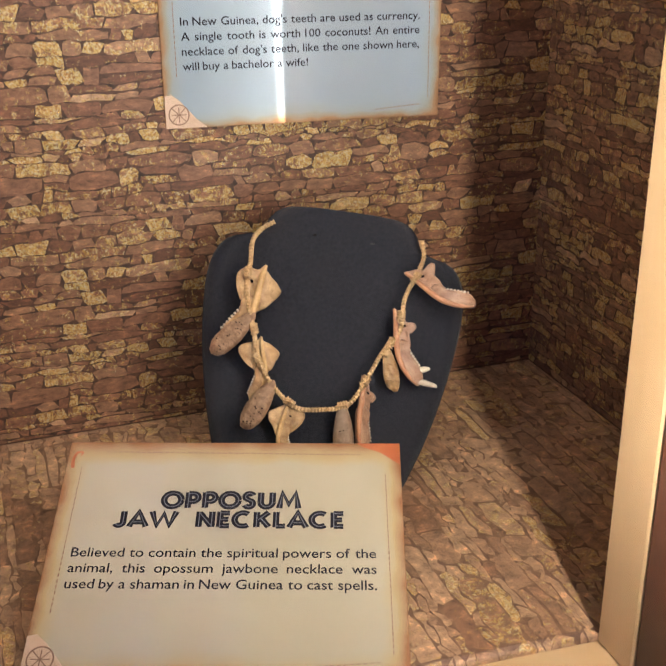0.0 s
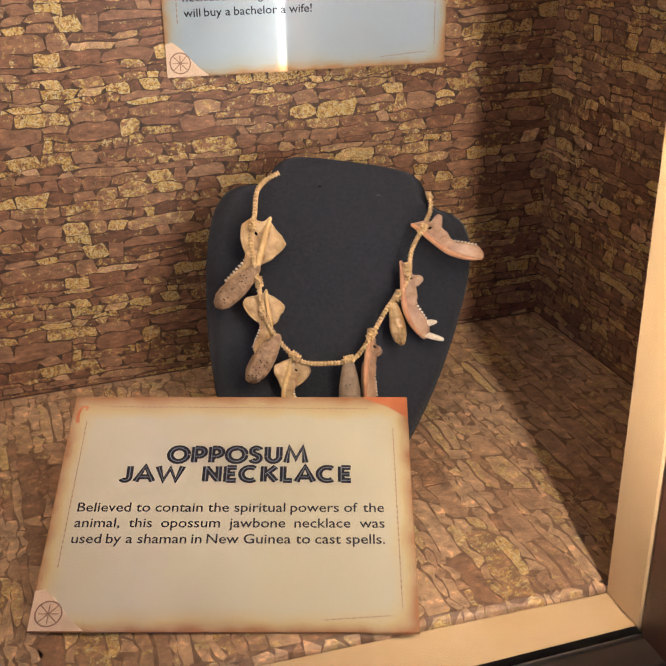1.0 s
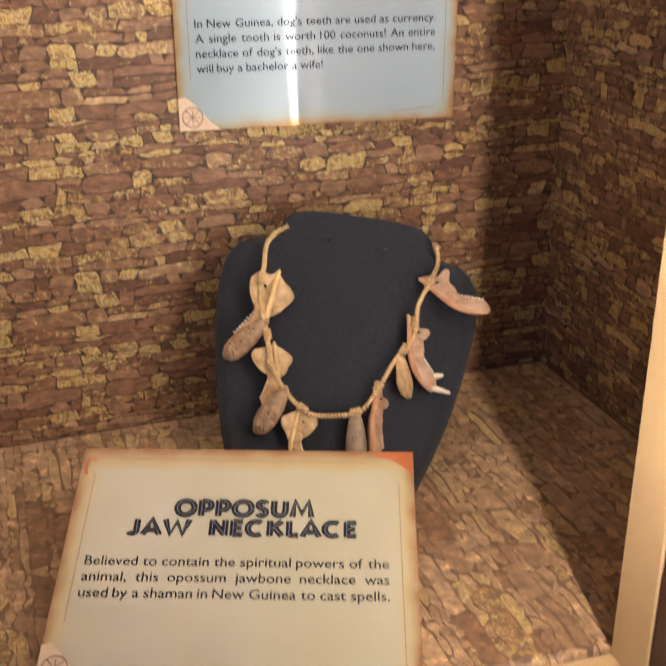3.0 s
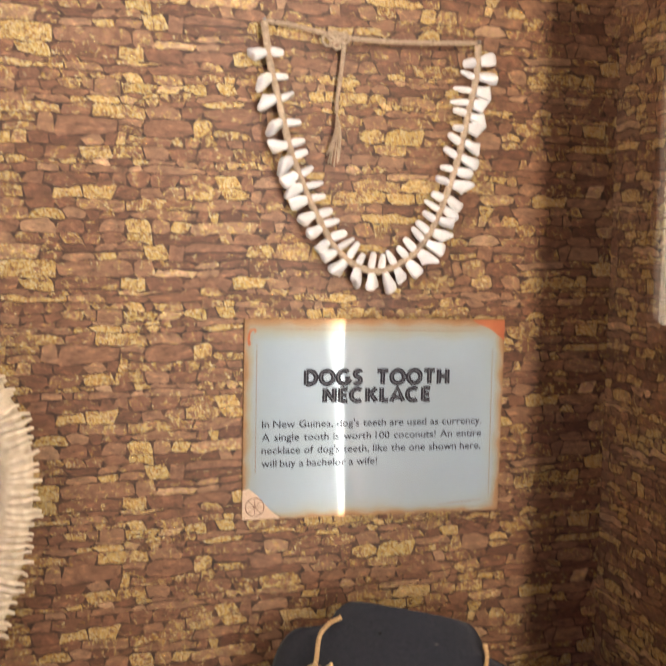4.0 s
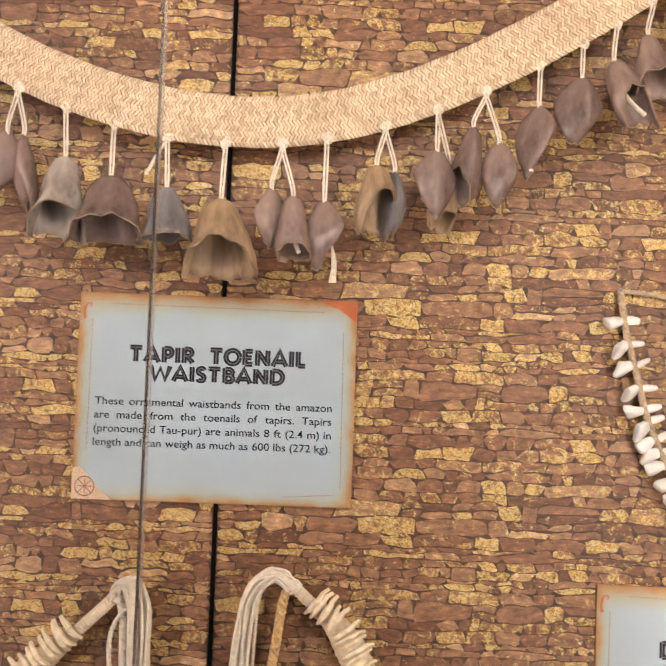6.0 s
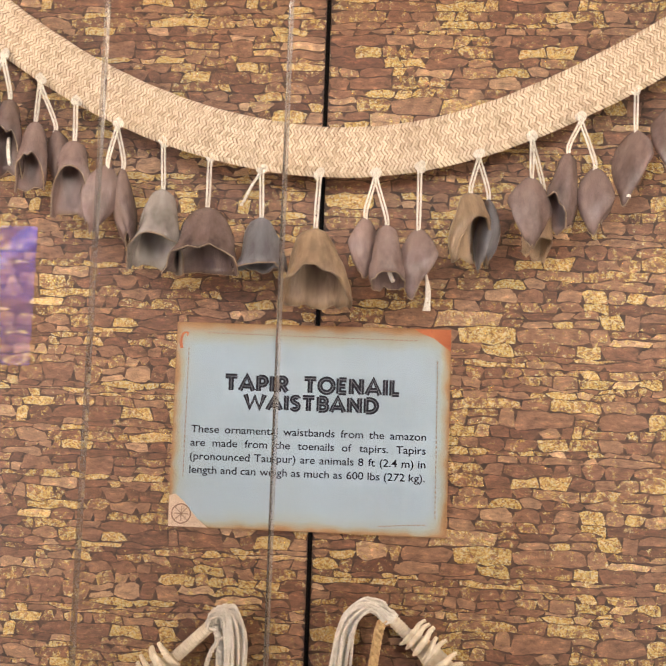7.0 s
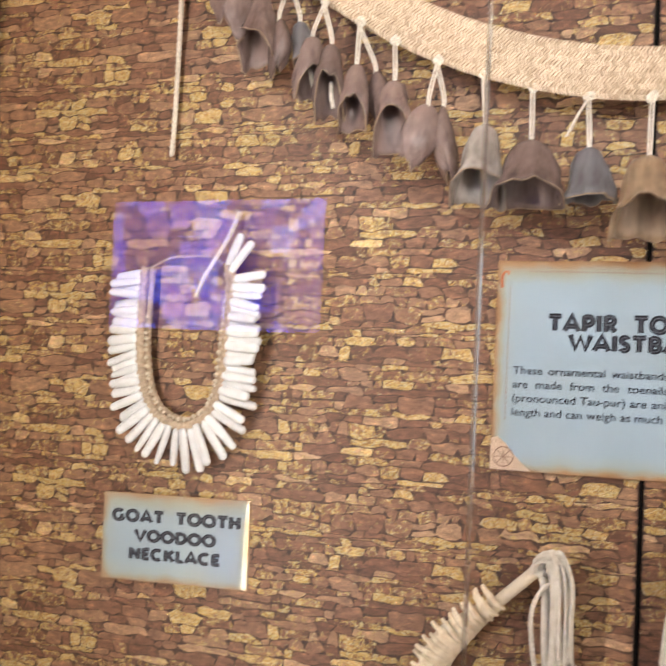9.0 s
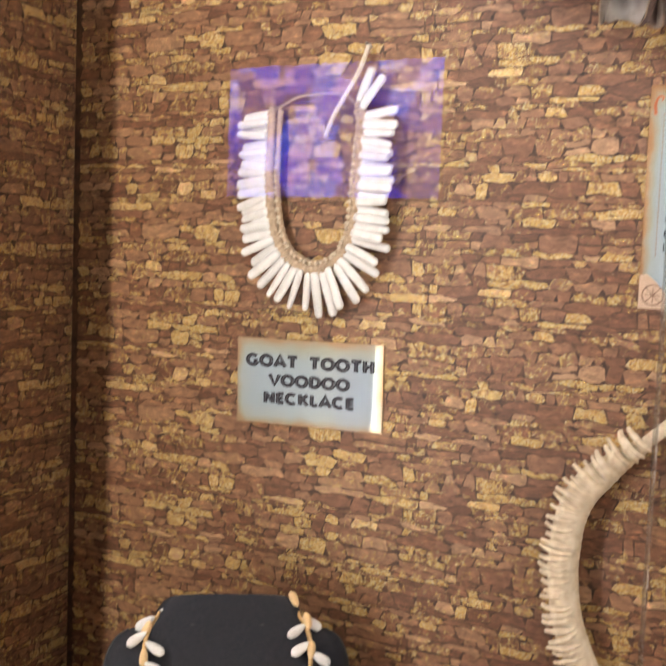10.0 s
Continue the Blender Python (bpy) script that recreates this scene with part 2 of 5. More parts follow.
STRAWGAP = plain("palm_gap_shade", (0.20, 0.13, 0.075), (0.34, 0.24, 0.15), 200, 0.8)
VERTEBRA = plain("cream_fish_bone", (0.58, 0.46, 0.30), (0.88, 0.79, 0.62), 170, 0.5, 0.8, 420, vary=0.08)
WRAP = plain("cream_cotton_wrap", (0.60, 0.50, 0.37), (0.84, 0.74, 0.58), 500, 0.9, 0.5, 900)
INK = plain("black_ink", (0.006, 0.006, 0.012), (0.015, 0.014, 0.024), 300, 0.6, spec=0.2)
INLINE = plain("grey_inline_ink", (0.12, 0.13, 0.15), (0.19, 0.20, 0.22), 300, 0.6, spec=0.2)
SEPIA = plain("sepia_ink", (0.16, 0.085, 0.055), (0.30, 0.18, 0.12), 300, 0.5)
RUST = plain("rust_red_ink", (0.32, 0.075, 0.020), (0.50, 0.16, 0.06), 60, 0.45)
GLASS = pane_glass()
GLASS_EDGE = plain("ground_glass_edge", (0.74, 0.60, 0.46), (0.88, 0.74, 0.58), 60, 0.5)
GLASS_EDGE.node_tree.nodes["Principled BSDF"].inputs["Alpha"].default_value = 0.28
GLASS_EDGE.node_tree.nodes["Principled BSDF"].inputs["Transmission Weight"].default_value = 0.9
GAP = plain("dark_gap", (0.003, 0.002, 0.002), (0.006, 0.005, 0.004), 50, 0.9, spec=0.08)
ROOMWALL = plain("dark_room_paint", (0.035, 0.027, 0.022), (0.055, 0.043, 0.034), 4, 0.8)
CARPET = plain("dark_carpet", (0.02, 0.018, 0.017), (0.045, 0.038, 0.034), 30, 0.95)
STEEL = plain("steel", (0.30, 0.29, 0.28), (0.42, 0.41, 0.40), 100, 0.35, metal=1.0)
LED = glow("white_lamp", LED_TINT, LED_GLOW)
TUBE = glow("light_tube", TUBE_TINT, TUBE_GLOW)
PANEL = glow("cool_panel", (0.50, 0.82, 1.0), PANEL_GLOW)
SCREEN = glow("blue_screen", (0.08, 0.10, 1.0), SCREEN_GLOW)
_n, _l = SCREEN.node_tree.nodes, SCREEN.node_tree.links
_t, _v = _n.new("ShaderNodeTexCoord"), _n.new("ShaderNodeTexVoronoi")
_v.inputs["Scale"].default_value = 11.0
_v.distance = "CHEBYCHEV"
_l.new(_t.outputs["Object"], _v.inputs["Vector"])
_r = ramp(_n, [(0.0, (0.002, 0.002, 0.08)), (0.45, (0.010, 0.010, 0.30)), (0.60, (0.012, 0.03, 1.0)), (1.0, (0.03, 0.22, 1.0))])
_l.new(_v.outputs["Color"], _r.inputs[0])
_l.new(_r.outputs[0], _n["Principled BSDF"].inputs["Emission Color"])
BAR = glow("warm_tube", (1.0, 0.83, 0.62), BAR_GLOW)


# ---------------------------------------------------------------- mesh helpers
class Geo:
    """Vertices and faces gathered before they become one mesh."""

    def __init__(self):
        self.v, self.f, self.uv = [], [], {}

    def add(self, verts, faces):
        o = len(self.v)
        self.v += [tuple(p) for p in verts]
        self.f += [tuple(i + o for i in f) for f in faces]
        return self

    def mesh(self, name, material, smooth=True):
        me = bpy.data.meshes.new(name)
        me.from_pydata(self.v, [], self.f)
        me.materials.append(material)
        if smooth:
            me.polygons.foreach_set("use_smooth", [True] * len(me.polygons))
        me.update()
        return me


def part(name, geo, material, parent=None, label="", smooth=True, m=None):
    """One mesh object under a thing or a part; geo: a Geo or ready mesh data."""
    me = geo if isinstance(geo, bpy.types.Mesh) else geo.mesh(name, material, smooth)
    ob = new(name, me)
    if m is not None:
        ob.matrix_basis = m
    if parent is not None:
        ob.parent = parent
    return tagged(ob, label)


def thing(name, label, category, at=None, group="", kind=""):
    ob = new(name)
    ob.empty_display_size = 0.02
    if at is not None:
        ob.matrix_basis = at
    return tagged(ob, label, category, group, kind)


def box(x0, x1, y0, y1, z0, z1, bevel=0.0015):
    """A box with chamfered edges."""
    g = Geo()
    bm = bmesh.new()
    bmesh.ops.create_cube(bm, size=1.0)
    for v in bm.verts:
        v.co = Vector(((x0 + x1) / 2 + v.co.x * (x1 - x0), (y0 + y1) / 2 + v.co.y * (y1 - y0), (z0 + z1) / 2 + v.co.z * (z1 - z0)))
    if bevel:
        bmesh.ops.bevel(bm, geom=bm.edges[:], offset=bevel, segments=1, affect="EDGES")
    bm.verts.index_update()
    g.add([v.co for v in bm.verts], [[v.index for v in f.verts] for f in bm.faces])
    bm.free()
    return g


def smooth_path(points, n):
    """A Catmull-Rom curve through the points, n steps a span."""
    p = [Vector(q) for q in points]
    p = [2 * p[0] - p[1]] + p + [2 * p[-1] - p[-2]]
    out = []
    for i in range(1, len(p) - 2):
        a, b_, c, d = p[i - 1], p[i], p[i + 1], p[i + 2]
        for k in range(n):
            t = k / n
            out.append(0.5 * (2 * b_ + (c - a) * t + (2 * a - 5 * b_ + 4 * c - d) * t * t + (3 * b_ - a - 3 * c + d) * t ** 3))
    return out + [p[-2]]


def resample(path, step):
    """Points at even steps along a path, with their directions."""
    out, left, last = [], 0.0, path[0]
    for q in path[1:]:
        seg = q - last
        n = seg.length
        while left <= n and n > 0:
            out.append((last + seg * (left / n), seg.normalized()))
            left += step
        left -= n
        last = q
    return out


def tube(path, radius, seg=7, geo=None, squash=1.0, normal=None):
    """A tube along a path; radius: a number or a function of 0..1."""
    g = geo or Geo()
    n = len(path)
    rings, up = [], Vector(normal or (0.3, -0.8, 0.5)).normalized()
    for i, q in enumerate(path):
        t = (path[min(i + 1, n - 1)] - path[max(i - 1, 0)]).normalized()
        s = t.cross(up)
        s = s.normalized() if s.length > 1e-6 else Vector((1, 0, 0))
        w = s.cross(t).normalized()
        r = radius(i / max(n - 1, 1)) if callable(radius) else radius
        rings.append([q + s * (r * math.cos(2 * math.pi * k / seg)) + w * (r * squash * math.sin(2 * math.pi * k / seg)) for k in range(seg)])
    verts = [v for ring in rings for v in ring] + [path[0], path[-1]]
    faces = [(i * seg + k, i * seg + (k + 1) % seg, (i + 1) * seg + (k + 1) % seg, (i + 1) * seg + k) for i in range(n - 1) for k in range(seg)]
    faces += [(n * seg, (k + 1) % seg, k) for k in range(seg)]
    faces += [(n * seg + 1, (n - 1) * seg + k, (n - 1) * seg + (k + 1) % seg) for k in range(seg)]
    g.add(verts, faces)
    return g


def rope(path, radius, strands=2, pitch=0.006, geo=None, step=0.0012, normal=(0, -1, 0)):
    """Strands twisted round one another along a path."""
    g = geo or Geo()
    pts = resample(path, step)
    up = Vector(normal)
    for s in range(strands):
        line = []
        for i, (q, t) in enumerate(pts):
            a = 2 * math.pi * (i * step / pitch + s / strands)
            side = t.cross(up).normalized()
            line.append(q + (side * math.cos(a) + side.cross(t).normalized() * math.sin(a)) * radius * 0.5)
        tube(line, radius * 0.62, 5, g, normal=normal)
    return g


def wrapped_cord(path, radius, pitch, geo=None, normal=(0, -1, 0), deep=0.18):
    """A cord bound round and round: ridges at an even pitch."""
    pts = resample(path, pitch / 4)
    n = len(pts)
    return tube([q for q, _ in pts], lambda t: radius * (1 + deep * math.sin(2 * math.pi * (t * (n - 1)) / 4)), 8, geo, normal=normal)


def blob(length, width, depth, seg=12, rings=9, rough=0.0, taper=0.0, seed=0):
    """A lengthwise (z from 0 down) rounded body."""
    g, rnd = Geo(), random.Random(seed)
    ph = rnd.random() * 50
    verts = []
    for i in range(rings + 1):
        t = i / rings
        z = -length * t
        r = math.sqrt(max(0.0, 1 - (2 * t - 1) ** 2)) * (1 - taper * (1 - t))
        for k in range(seg):
            a = 2 * math.pi * k / seg
            p = Vector((math.cos(a) * r * width / 2, math.sin(a) * r * depth / 2, z))
            if rough:
                p += p.normalized() * rough * noise.noise(p * 520 + Vector((ph, 0, 0)))
            verts.append(p)
    faces = [(i * seg + k, i * seg + (k + 1) % seg, (i + 1) * seg + (k + 1) % seg, (i + 1) * seg + k) for i in range(rings) for k in range(seg)]
    return g.add(verts, faces)


FLOORJOINT = plain("brown_joint_print", (0.12, 0.062, 0.034), (0.27, 0.155, 0.088), 130, 0.55)


def slab(outline, thick, dome=0.0, geo=None, m=None, bend=None):
    """A plate from an outline in x, z (facing -y), thick in y, its front domed; m places it."""
    g = geo or Geo()
    n = len(outline)
    cx, cz = sum(p[0] for p in outline) / n, sum(p[1] for p in outline) / n
    rings = []
    for s, y in ((1.0, thick / 2), (1.0, -thick * 0.15), (0.86, -thick * 0.5), (0.5, -thick * 0.5 - dome * 0.8)):
        rings.append([Vector((cx + (x - cx) * s, y, cz + (z - cz) * s)) for x, z in outline])
    verts = [p for r in rings for p in r] + [Vector((cx, -thick * 0.5 - dome, cz)), Vector((cx, thick / 2, cz))]
    if bend:
        verts = [bend(p) for p in verts]
    if m is not None:
        verts = [m @ p for p in verts]
    k = len(rings)
    faces = [(i * n + j, i * n + (j + 1) % n, (i + 1) * n + (j + 1) % n, (i + 1) * n + j) for i in range(k - 1) for j in range(n)]
    faces += [((k - 1) * n + j, (k - 1) * n + (j + 1) % n, k * n) for j in range(n)]
    faces += [((j + 1) % n, j, k * n + 1) for j in range(n)]
    return g.add(verts, faces)


# ---------------------------------------------------------------- the display case
FLOOR_Z, LEFT_X, RIGHT_X, TOP_Z = 1.2, -0.537, 0.515, 2.22
JAMB_X, JAMB_LX, FRONT_Y = 0.385, -0.405, -0.300


def courses(width, height, seed, big=1.0, pale=0.42, rich=0.15, spread=0.24, joint=0.00022, dull=0.0):
    """One repeat of the print: rubble stones in wavering courses, each an outline with its tone and its share of foil."""
    rnd = random.Random(seed)
    heights = []
    while sum(heights) < height:
        heights.append(rnd.choice((3.4, 4.4, 5.4, 6.6, 8.2, 10.8)) * 0.001 * big)
    k = height / sum(heights)
    levels = [0.0]
    for h in heights:
        levels.append(levels[-1] + h * k)
    waves = [[(rnd.uniform(0.2, 1.0), rnd.randint(2, 11), rnd.random() * 6.28) for _ in range(4)] + [(rnd.uniform(0.35, 0.8), rnd.randint(14, 34), rnd.random() * 6.28) for _ in range(3)] for _ in heights]
    waves.append(waves[0])

    def edge(i, x):
        return levels[i] + big * 0.00068 * sum(a * math.sin(2 * math.pi * f * x / width + p) for a, f, p in waves[i])

    stones = []
    for i in range(len(heights)):
        tall = levels[i + 1] - levels[i]
        cuts, x = [], 0.0
        while x < width - 0.008 * big:
            cuts.append(x)
            x += big * min(0.046, max(0.007, rnd.lognormvariate(math.log(0.0165), 0.5))) * (0.75 + 25 * tall)
        for j, a in enumerate(cuts):
            b_ = cuts[j + 1] if j + 1 < len(cuts) else width
            layers = ((0.0, 0.47), (0.53, 1.0)) if tall > 0.0095 * big and rnd.random() < 0.45 else ((0.0, 1.0),)
            for lo, hi in layers:
                sl, sr = rnd.uniform(-1, 1) * 0.0016 * big, rnd.uniform(-1, 1) * 0.0016 * big
                kind, low_end = rnd.random(), rnd.uniform(0.5, 0.92)
                pl, pr = rnd.uniform(0.03, 0.26), rnd.uniform(0.03, 0.26)
                flat_bottom = rnd.random() < 0.5
                low, high = [], []
                for s in (0.0, 0.07, 0.2, 0.4, 0.6, 0.8, 0.93, 1.0):
                    xx = a + (b_ - a) * s
                    z0, z1 = edge(i, xx), edge(i + 1, xx)
                    z0, z1 = z0 + (z1 - z0) * lo, z0 + (z1 - z0) * hi
                    mid, half = (z0 + z1) / 2, (z1 - z0) / 2 - joint * big
                    round_ = min(1.0, (s / pl) ** 0.55 if s < pl else 1.0, ((1 - s) / pr) ** 0.55 if 1 - s < pr else 1.0)
                    round_ = max(round_, low_end)
                    if kind < 0.25:
                        round_ *= 0.84 + 0.16 * math.sin(math.pi * s)
                    wob = rnd.uniform(-0.0003, 0.0003) * big
                    x_in = min(max(xx, a + 0.0005 * big), b_ - 0.0005 * big)
                    low.append((x_in + (sl if s < 0.5 else sr) * (1 - 2 * abs(s - 0.5) < 0.3), mid - half * (1.0 if flat_bottom and 0.02 < s < 0.98 else round_) + wob))
                    high.append((x_in - (sl if s < 0.5 else sr) * (1 - 2 * abs(s - 0.5) < 0.3), mid + half * round_ + wob))
                tone = min(1.0, max(0.0, rnd.gauss(pale, spread)))
                g = rnd.random()
                share = rnd.uniform(0.50, 0.64) if g < rich else rnd.uniform(0.30, 0.47) if g < 0.6 else rnd.uniform(0.10, 0.34)
                stones.append((low + high[::-1], tone, share - dull))
    return stones


def cut(poly, axis, limit, below):
    """The piece of an outline on one side of a line."""
    out = []
    for i, q in enumerate(poly):
        p = poly[i - 1]
        a, b_ = p[axis] - limit, q[axis] - limit
        if below:
            a, b_ = -a, -b_
        if (a >= 0) != (b_ >= 0):
            t = a / (a - b_)
            out.append((p[0] + (q[0] - p[0]) * t, p[1] + (q[1] - p[1]) * t))
        if b_ >= 0:
            out.append(q)
    return out


def papered(name, parent, stones, u_size, v_size, u0, u1, v0, v1, place, bands=None):
    """The print's stones over a panel from u0 to u1 and v0 to v1: a repeat laid side by side and trimmed at the edges."""
    g, tones = Geo(), []
    for ku in range(math.floor(u0 / u_size) - 1, math.ceil(u1 / u_size) + 1):
        for kv in range(math.floor(v0 / v_size) - 1, math.ceil(v1 / v_size) + 1):
            for outline, tone, share in stones:
                pts = [(u + ku * u_size, v + kv * v_size) for u, v in outline]
                us, vs = [q[0] for q in pts], [q[1] for q in pts]
                if max(us) < u0 or min(us) > u1 or max(vs) < v0 or min(vs) > v1:
                    continue
                if min(us) < u0 or max(us) > u1 or min(vs) < v0 or max(vs) > v1:
                    for axis, limit, below in ((0, u0, False), (0, u1, True), (1, v0, False), (1, v1, True)):
                        pts = cut(pts, axis, limit, below) if pts else pts
                pieces = [pts] if bands is None else [cut(cut(pts, 0, a, False), 0, b_, True) for a, b_ in zip(bands, bands[1:])]
                for piece in pieces:
                    if len(piece) > 2:
                        g.add([place(u, v) for u, v in piece], [tuple(range(len(piece)))])
                        tones.append((tone, share, 0, 1))
    me = g.mesh(name, STONES, smooth=False)
    layer = me.color_attributes.new("gilt", "FLOAT_COLOR", "CORNER")
    for p in me.polygons:
        for i in p.loop_indices:
            layer.data[i].color = tones[p.index]
    return tagged(part(name, me, STONES, parent), kind="stuff")


def structure(name, geo, material, label, category, smooth=False):
    return tagged(part(name, geo, material, None, label, smooth), "", category, "", "structure")


TILE_A, TILE_B, TILE_C = courses(0.53, 0.141, 11), courses(0.53, 0.141, 23, 1.0, 0.42, 0.20), courses(0.30, 0.20, 31, 1.30, 0.92, 0.10, 0.14, 0.00018, 0.04)
LIFT = 0.0002

back = structure("wall_back", box(LEFT_X - 0.02, RIGHT_X + 0.02, 0.0, 0.02, FLOOR_Z - 0.03, TOP_Z, 0), MORTAR, "back wall of the case papered with gold-flecked stone print", "wall")
papered("stone_paper", back, TILE_A, 0.53, 0.141, 0.0, RIGHT_X - 0.0016, 0.041, TOP_Z - FLOOR_Z + 0.04, lambda u, v: (0.0016 + u, -LIFT, FLOOR_Z - 0.04 + v))
papered("stone_paper", back, TILE_B, 0.54, 0.141, 0.0, -LEFT_X - 0.0016, 0.071, TOP_Z - FLOOR_Z + 0.07, lambda u, v: (-0.0016 - u, -LIFT, FLOOR_Z - 0.07 + v))
part("panel_gap", box(-0.0014, 0.0014, -0.0009, 0.0005, FLOOR_Z, TOP_Z, 0), GAP, back, "dark open joint between the two back panels")

right = structure("wall_right", box(RIGHT_X, RIGHT_X + 0.02, FRONT_Y - 0.02, 0.0, FLOOR_Z - 0.03, TOP_Z, 0), MORTAR, "side wall of the case papered with stone print", "wall")
papered("stone_paper", right, TILE_B, 0.53, 0.141, 0.0005, -FRONT_Y, 0.021, TOP_Z - FLOOR_Z + 0.02, lambda u, v: (RIGHT_X - LIFT, -u, FLOOR_Z - 0.02 + v))
left = structure("wall_left", box(LEFT_X - 0.02, LEFT_X, FRONT_Y - 0.02, 0.0, FLOOR_Z - 0.03, TOP_Z, 0), MORTAR, "side wall of the case papered with stone print", "wall")
papered("stone_paper", left, TILE_A, 0.53, 0.141, 0.035, 0.3295, 0.021, TOP_Z - FLOOR_Z + 0.02, lambda u, v: (LEFT_X + LIFT, -0.33 + u, FLOOR_Z - 0.02 + v))


# the floor board: its front edge runs a little askew and is rolled over
def front_y(x):
    return -0.2975 + (0.386 - x) * 0.064


deck, EDGE = Geo(), 0.0035
xs = [LEFT_X, RIGHT_X]
verts = []
for x in xs:
    y = front_y(x)
    verts += [(x, 0.0, FLOOR_Z - 0.00015), (x, y + EDGE, FLOOR_Z - 0.00015), (x, y + 0.001, FLOOR_Z - 0.0014), (x, y, FLOOR_Z - EDGE), (x, y, FLOOR_Z - 0.012), (x, 0.0, FLOOR_Z - 0.012)]
deck.add(verts, [(k, k + 6, (k + 1) % 6 + 6, (k + 1) % 6) for k in range(6)] + [(0, 1, 2, 3, 4, 5), (11, 10, 9, 8, 7, 6)])
floor = structure("case_floor", deck, FLOORJOINT, "case floor covered in gold-flecked stone print paper", "floor")


def on_deck(u, v):
    """Print running from back to front (u = 0 where the roll begins), over the rolled edge and down."""
    x = LEFT_X + v
    y = front_y(x)
    if u <= 0:
        return (x, min(y + EDGE - u, -0.0005), FLOOR_Z)
    a = min(u / EDGE, 1.5708)
    return (x, y + EDGE - EDGE * math.sin(a) - 0.0004, FLOOR_Z - EDGE + EDGE * math.cos(a) - max(0.0, u - EDGE * 1.5708))


papered("stone_paper", floor, TILE_C, 0.30, 0.20, -0.33, 0.0095, 0.0005, RIGHT_X - LEFT_X - 0.0005, on_deck, [-0.33, 0.0, 0.0018, 0.0036, 0.0055, 0.0095])

structure("case_ceiling", box(LEFT_X - 0.02, RIGHT_X + 0.02, -0.42, 0.02, TOP_Z, TOP_Z + 0.02), CREAM, "cream painted top of the case", "ceiling")

# the front frame: cream inner boards, brown outer face, sliding-door track
sill = Geo()


def sill_y(x):
    return -0.3225 + (0.386 - x) * 0.03


def along(g):
    """Lays a bar built at the right end along the sill's slightly askew front."""
    g.v = [(x, y + (0.386 - x) * 0.03, z) for x, y, z in g.v]
    return g


SILL_Z = FLOOR_Z - 0.004
p0, p1 = Vector((LEFT_X, front_y(LEFT_X) - 0.0008, 0)), Vector((RIGHT_X, front_y(RIGHT_X) - 0.0008, 0))
for z0, z1, o0, o1 in ((SILL_Z - 0.05, SILL_Z, 0.0, 0.0275),):
    a, b_ = Vector((0, -o0, 0)), Vector((0, -o1, 0))
    q = [p0 + a, p1 + a, Vector((RIGHT_X, sill_y(RIGHT_X), 0)), Vector((LEFT_X, sill_y(LEFT_X), 0))]
    sill.add([(v.x, v.y, z0) for v in q] + [(v.x, v.y, z1) for v in q], [(3, 2, 1, 0), (4, 5, 6, 7), (0, 1, 5, 4), (1, 2, 6, 5), (2, 3, 7, 6), (3, 0, 4, 7)])
structure("front_sill", sill, CREAM, "cream painted wooden sill inside the case front", "sill")
structure("jamb_right", box(JAMB_X, RIGHT_X + 0.02, -0.3255, -0.2985, SILL_Z + 0.0005, 2.2, 0.001), CREAM, "cream painted upright board beside the opening", "frame")
structure("jamb_left", box(LEFT_X - 0.02, JAMB_LX, -0.3255, -0.262, SILL_Z + 0.0005, 2.2, 0.001), CREAM, "cream painted upright board beside the opening", "frame")
structure("front_head", box(JAMB_LX, JAMB_X, -0.3255, -0.2985, 2.165, 2.2, 0.001), CREAM, "cream painted board over the opening", "frame")
structure("stile_right", box(JAMB_X + 0.0006, RIGHT_X + 0.12, -0.395, -0.3262, SILL_Z - 0.06, 2.25, 0.001), BROWN, "dark brown stained upright of the case front", "frame")
structure("stile_left", box(LEFT_X - 0.12, JAMB_LX - 0.012, -0.395, -0.3262, SILL_Z - 0.06, 2.25, 0.001), BROWN, "dark brown stained upright of the case front", "frame")
structure("head_rail", box(LEFT_X, RIGHT_X, -0.395, -0.3262, 2.19, 2.25, 0.001), BROWN, "dark brown stained rail over the opening", "frame")
track = thing("sliding_track", "dark bronze metal track under the sliding glass doors", "door track", kind="structure")
END = JAMB_X + 0.0003
# flush black strip paints the shaded gap between sill and rail
part("sill_gap", along(box(LEFT_X, END, -0.3278, -0.3226, SILL_Z - 0.03, SILL_Z + 0.0004, 0.0003)), GAP, track, "black strip for the dark gap before the sill")
# pale steel rib added for the highlight line on the rail's edge
part("rib", along(box(LEFT_X, END, -0.3294, -0.3279, SILL_Z - 0.03, SILL_Z + 0.0008, 0.0005)), STEEL, track, "bright rib set as the rail edge's highlight")
part("channel", along(box(LEFT_X, END, -0.3465, -0.3295, SILL_Z - 0.03, SILL_Z - 0.0006, 0.0006)), TRACK, track)
part("groove", along(box(LEFT_X, END, -0.3482, -0.3466, SILL_Z - 0.03, SILL_Z - 0.0020, 0.0002)), GAP, track, "dark groove")
part("front_lip", along(box(LEFT_X, END, -0.3585, -0.3483, SILL_Z - 0.03, SILL_Z - 0.0012, 0.0008)), LIPWOOD, track, "tan varnished front lip")
# the lip's outer part, coloured dark where the light on it fades
part("lip_shaded", along(box(LEFT_X, END, -0.3940, -0.3586, SILL_Z - 0.03, SILL_Z - 0.0030, 0.0008)), TRACK, track)
for x, y in ((0.3102, -0.3353), (0.3088, -0.3499), (0.02, -0.3275)):
    part("screw", blob(0.0026, 0.0072, 0.0072, 14, 6), GAP, track, "dark screw head", m=Matrix.Translation((x, y, SILL_Z + 0.0003)))

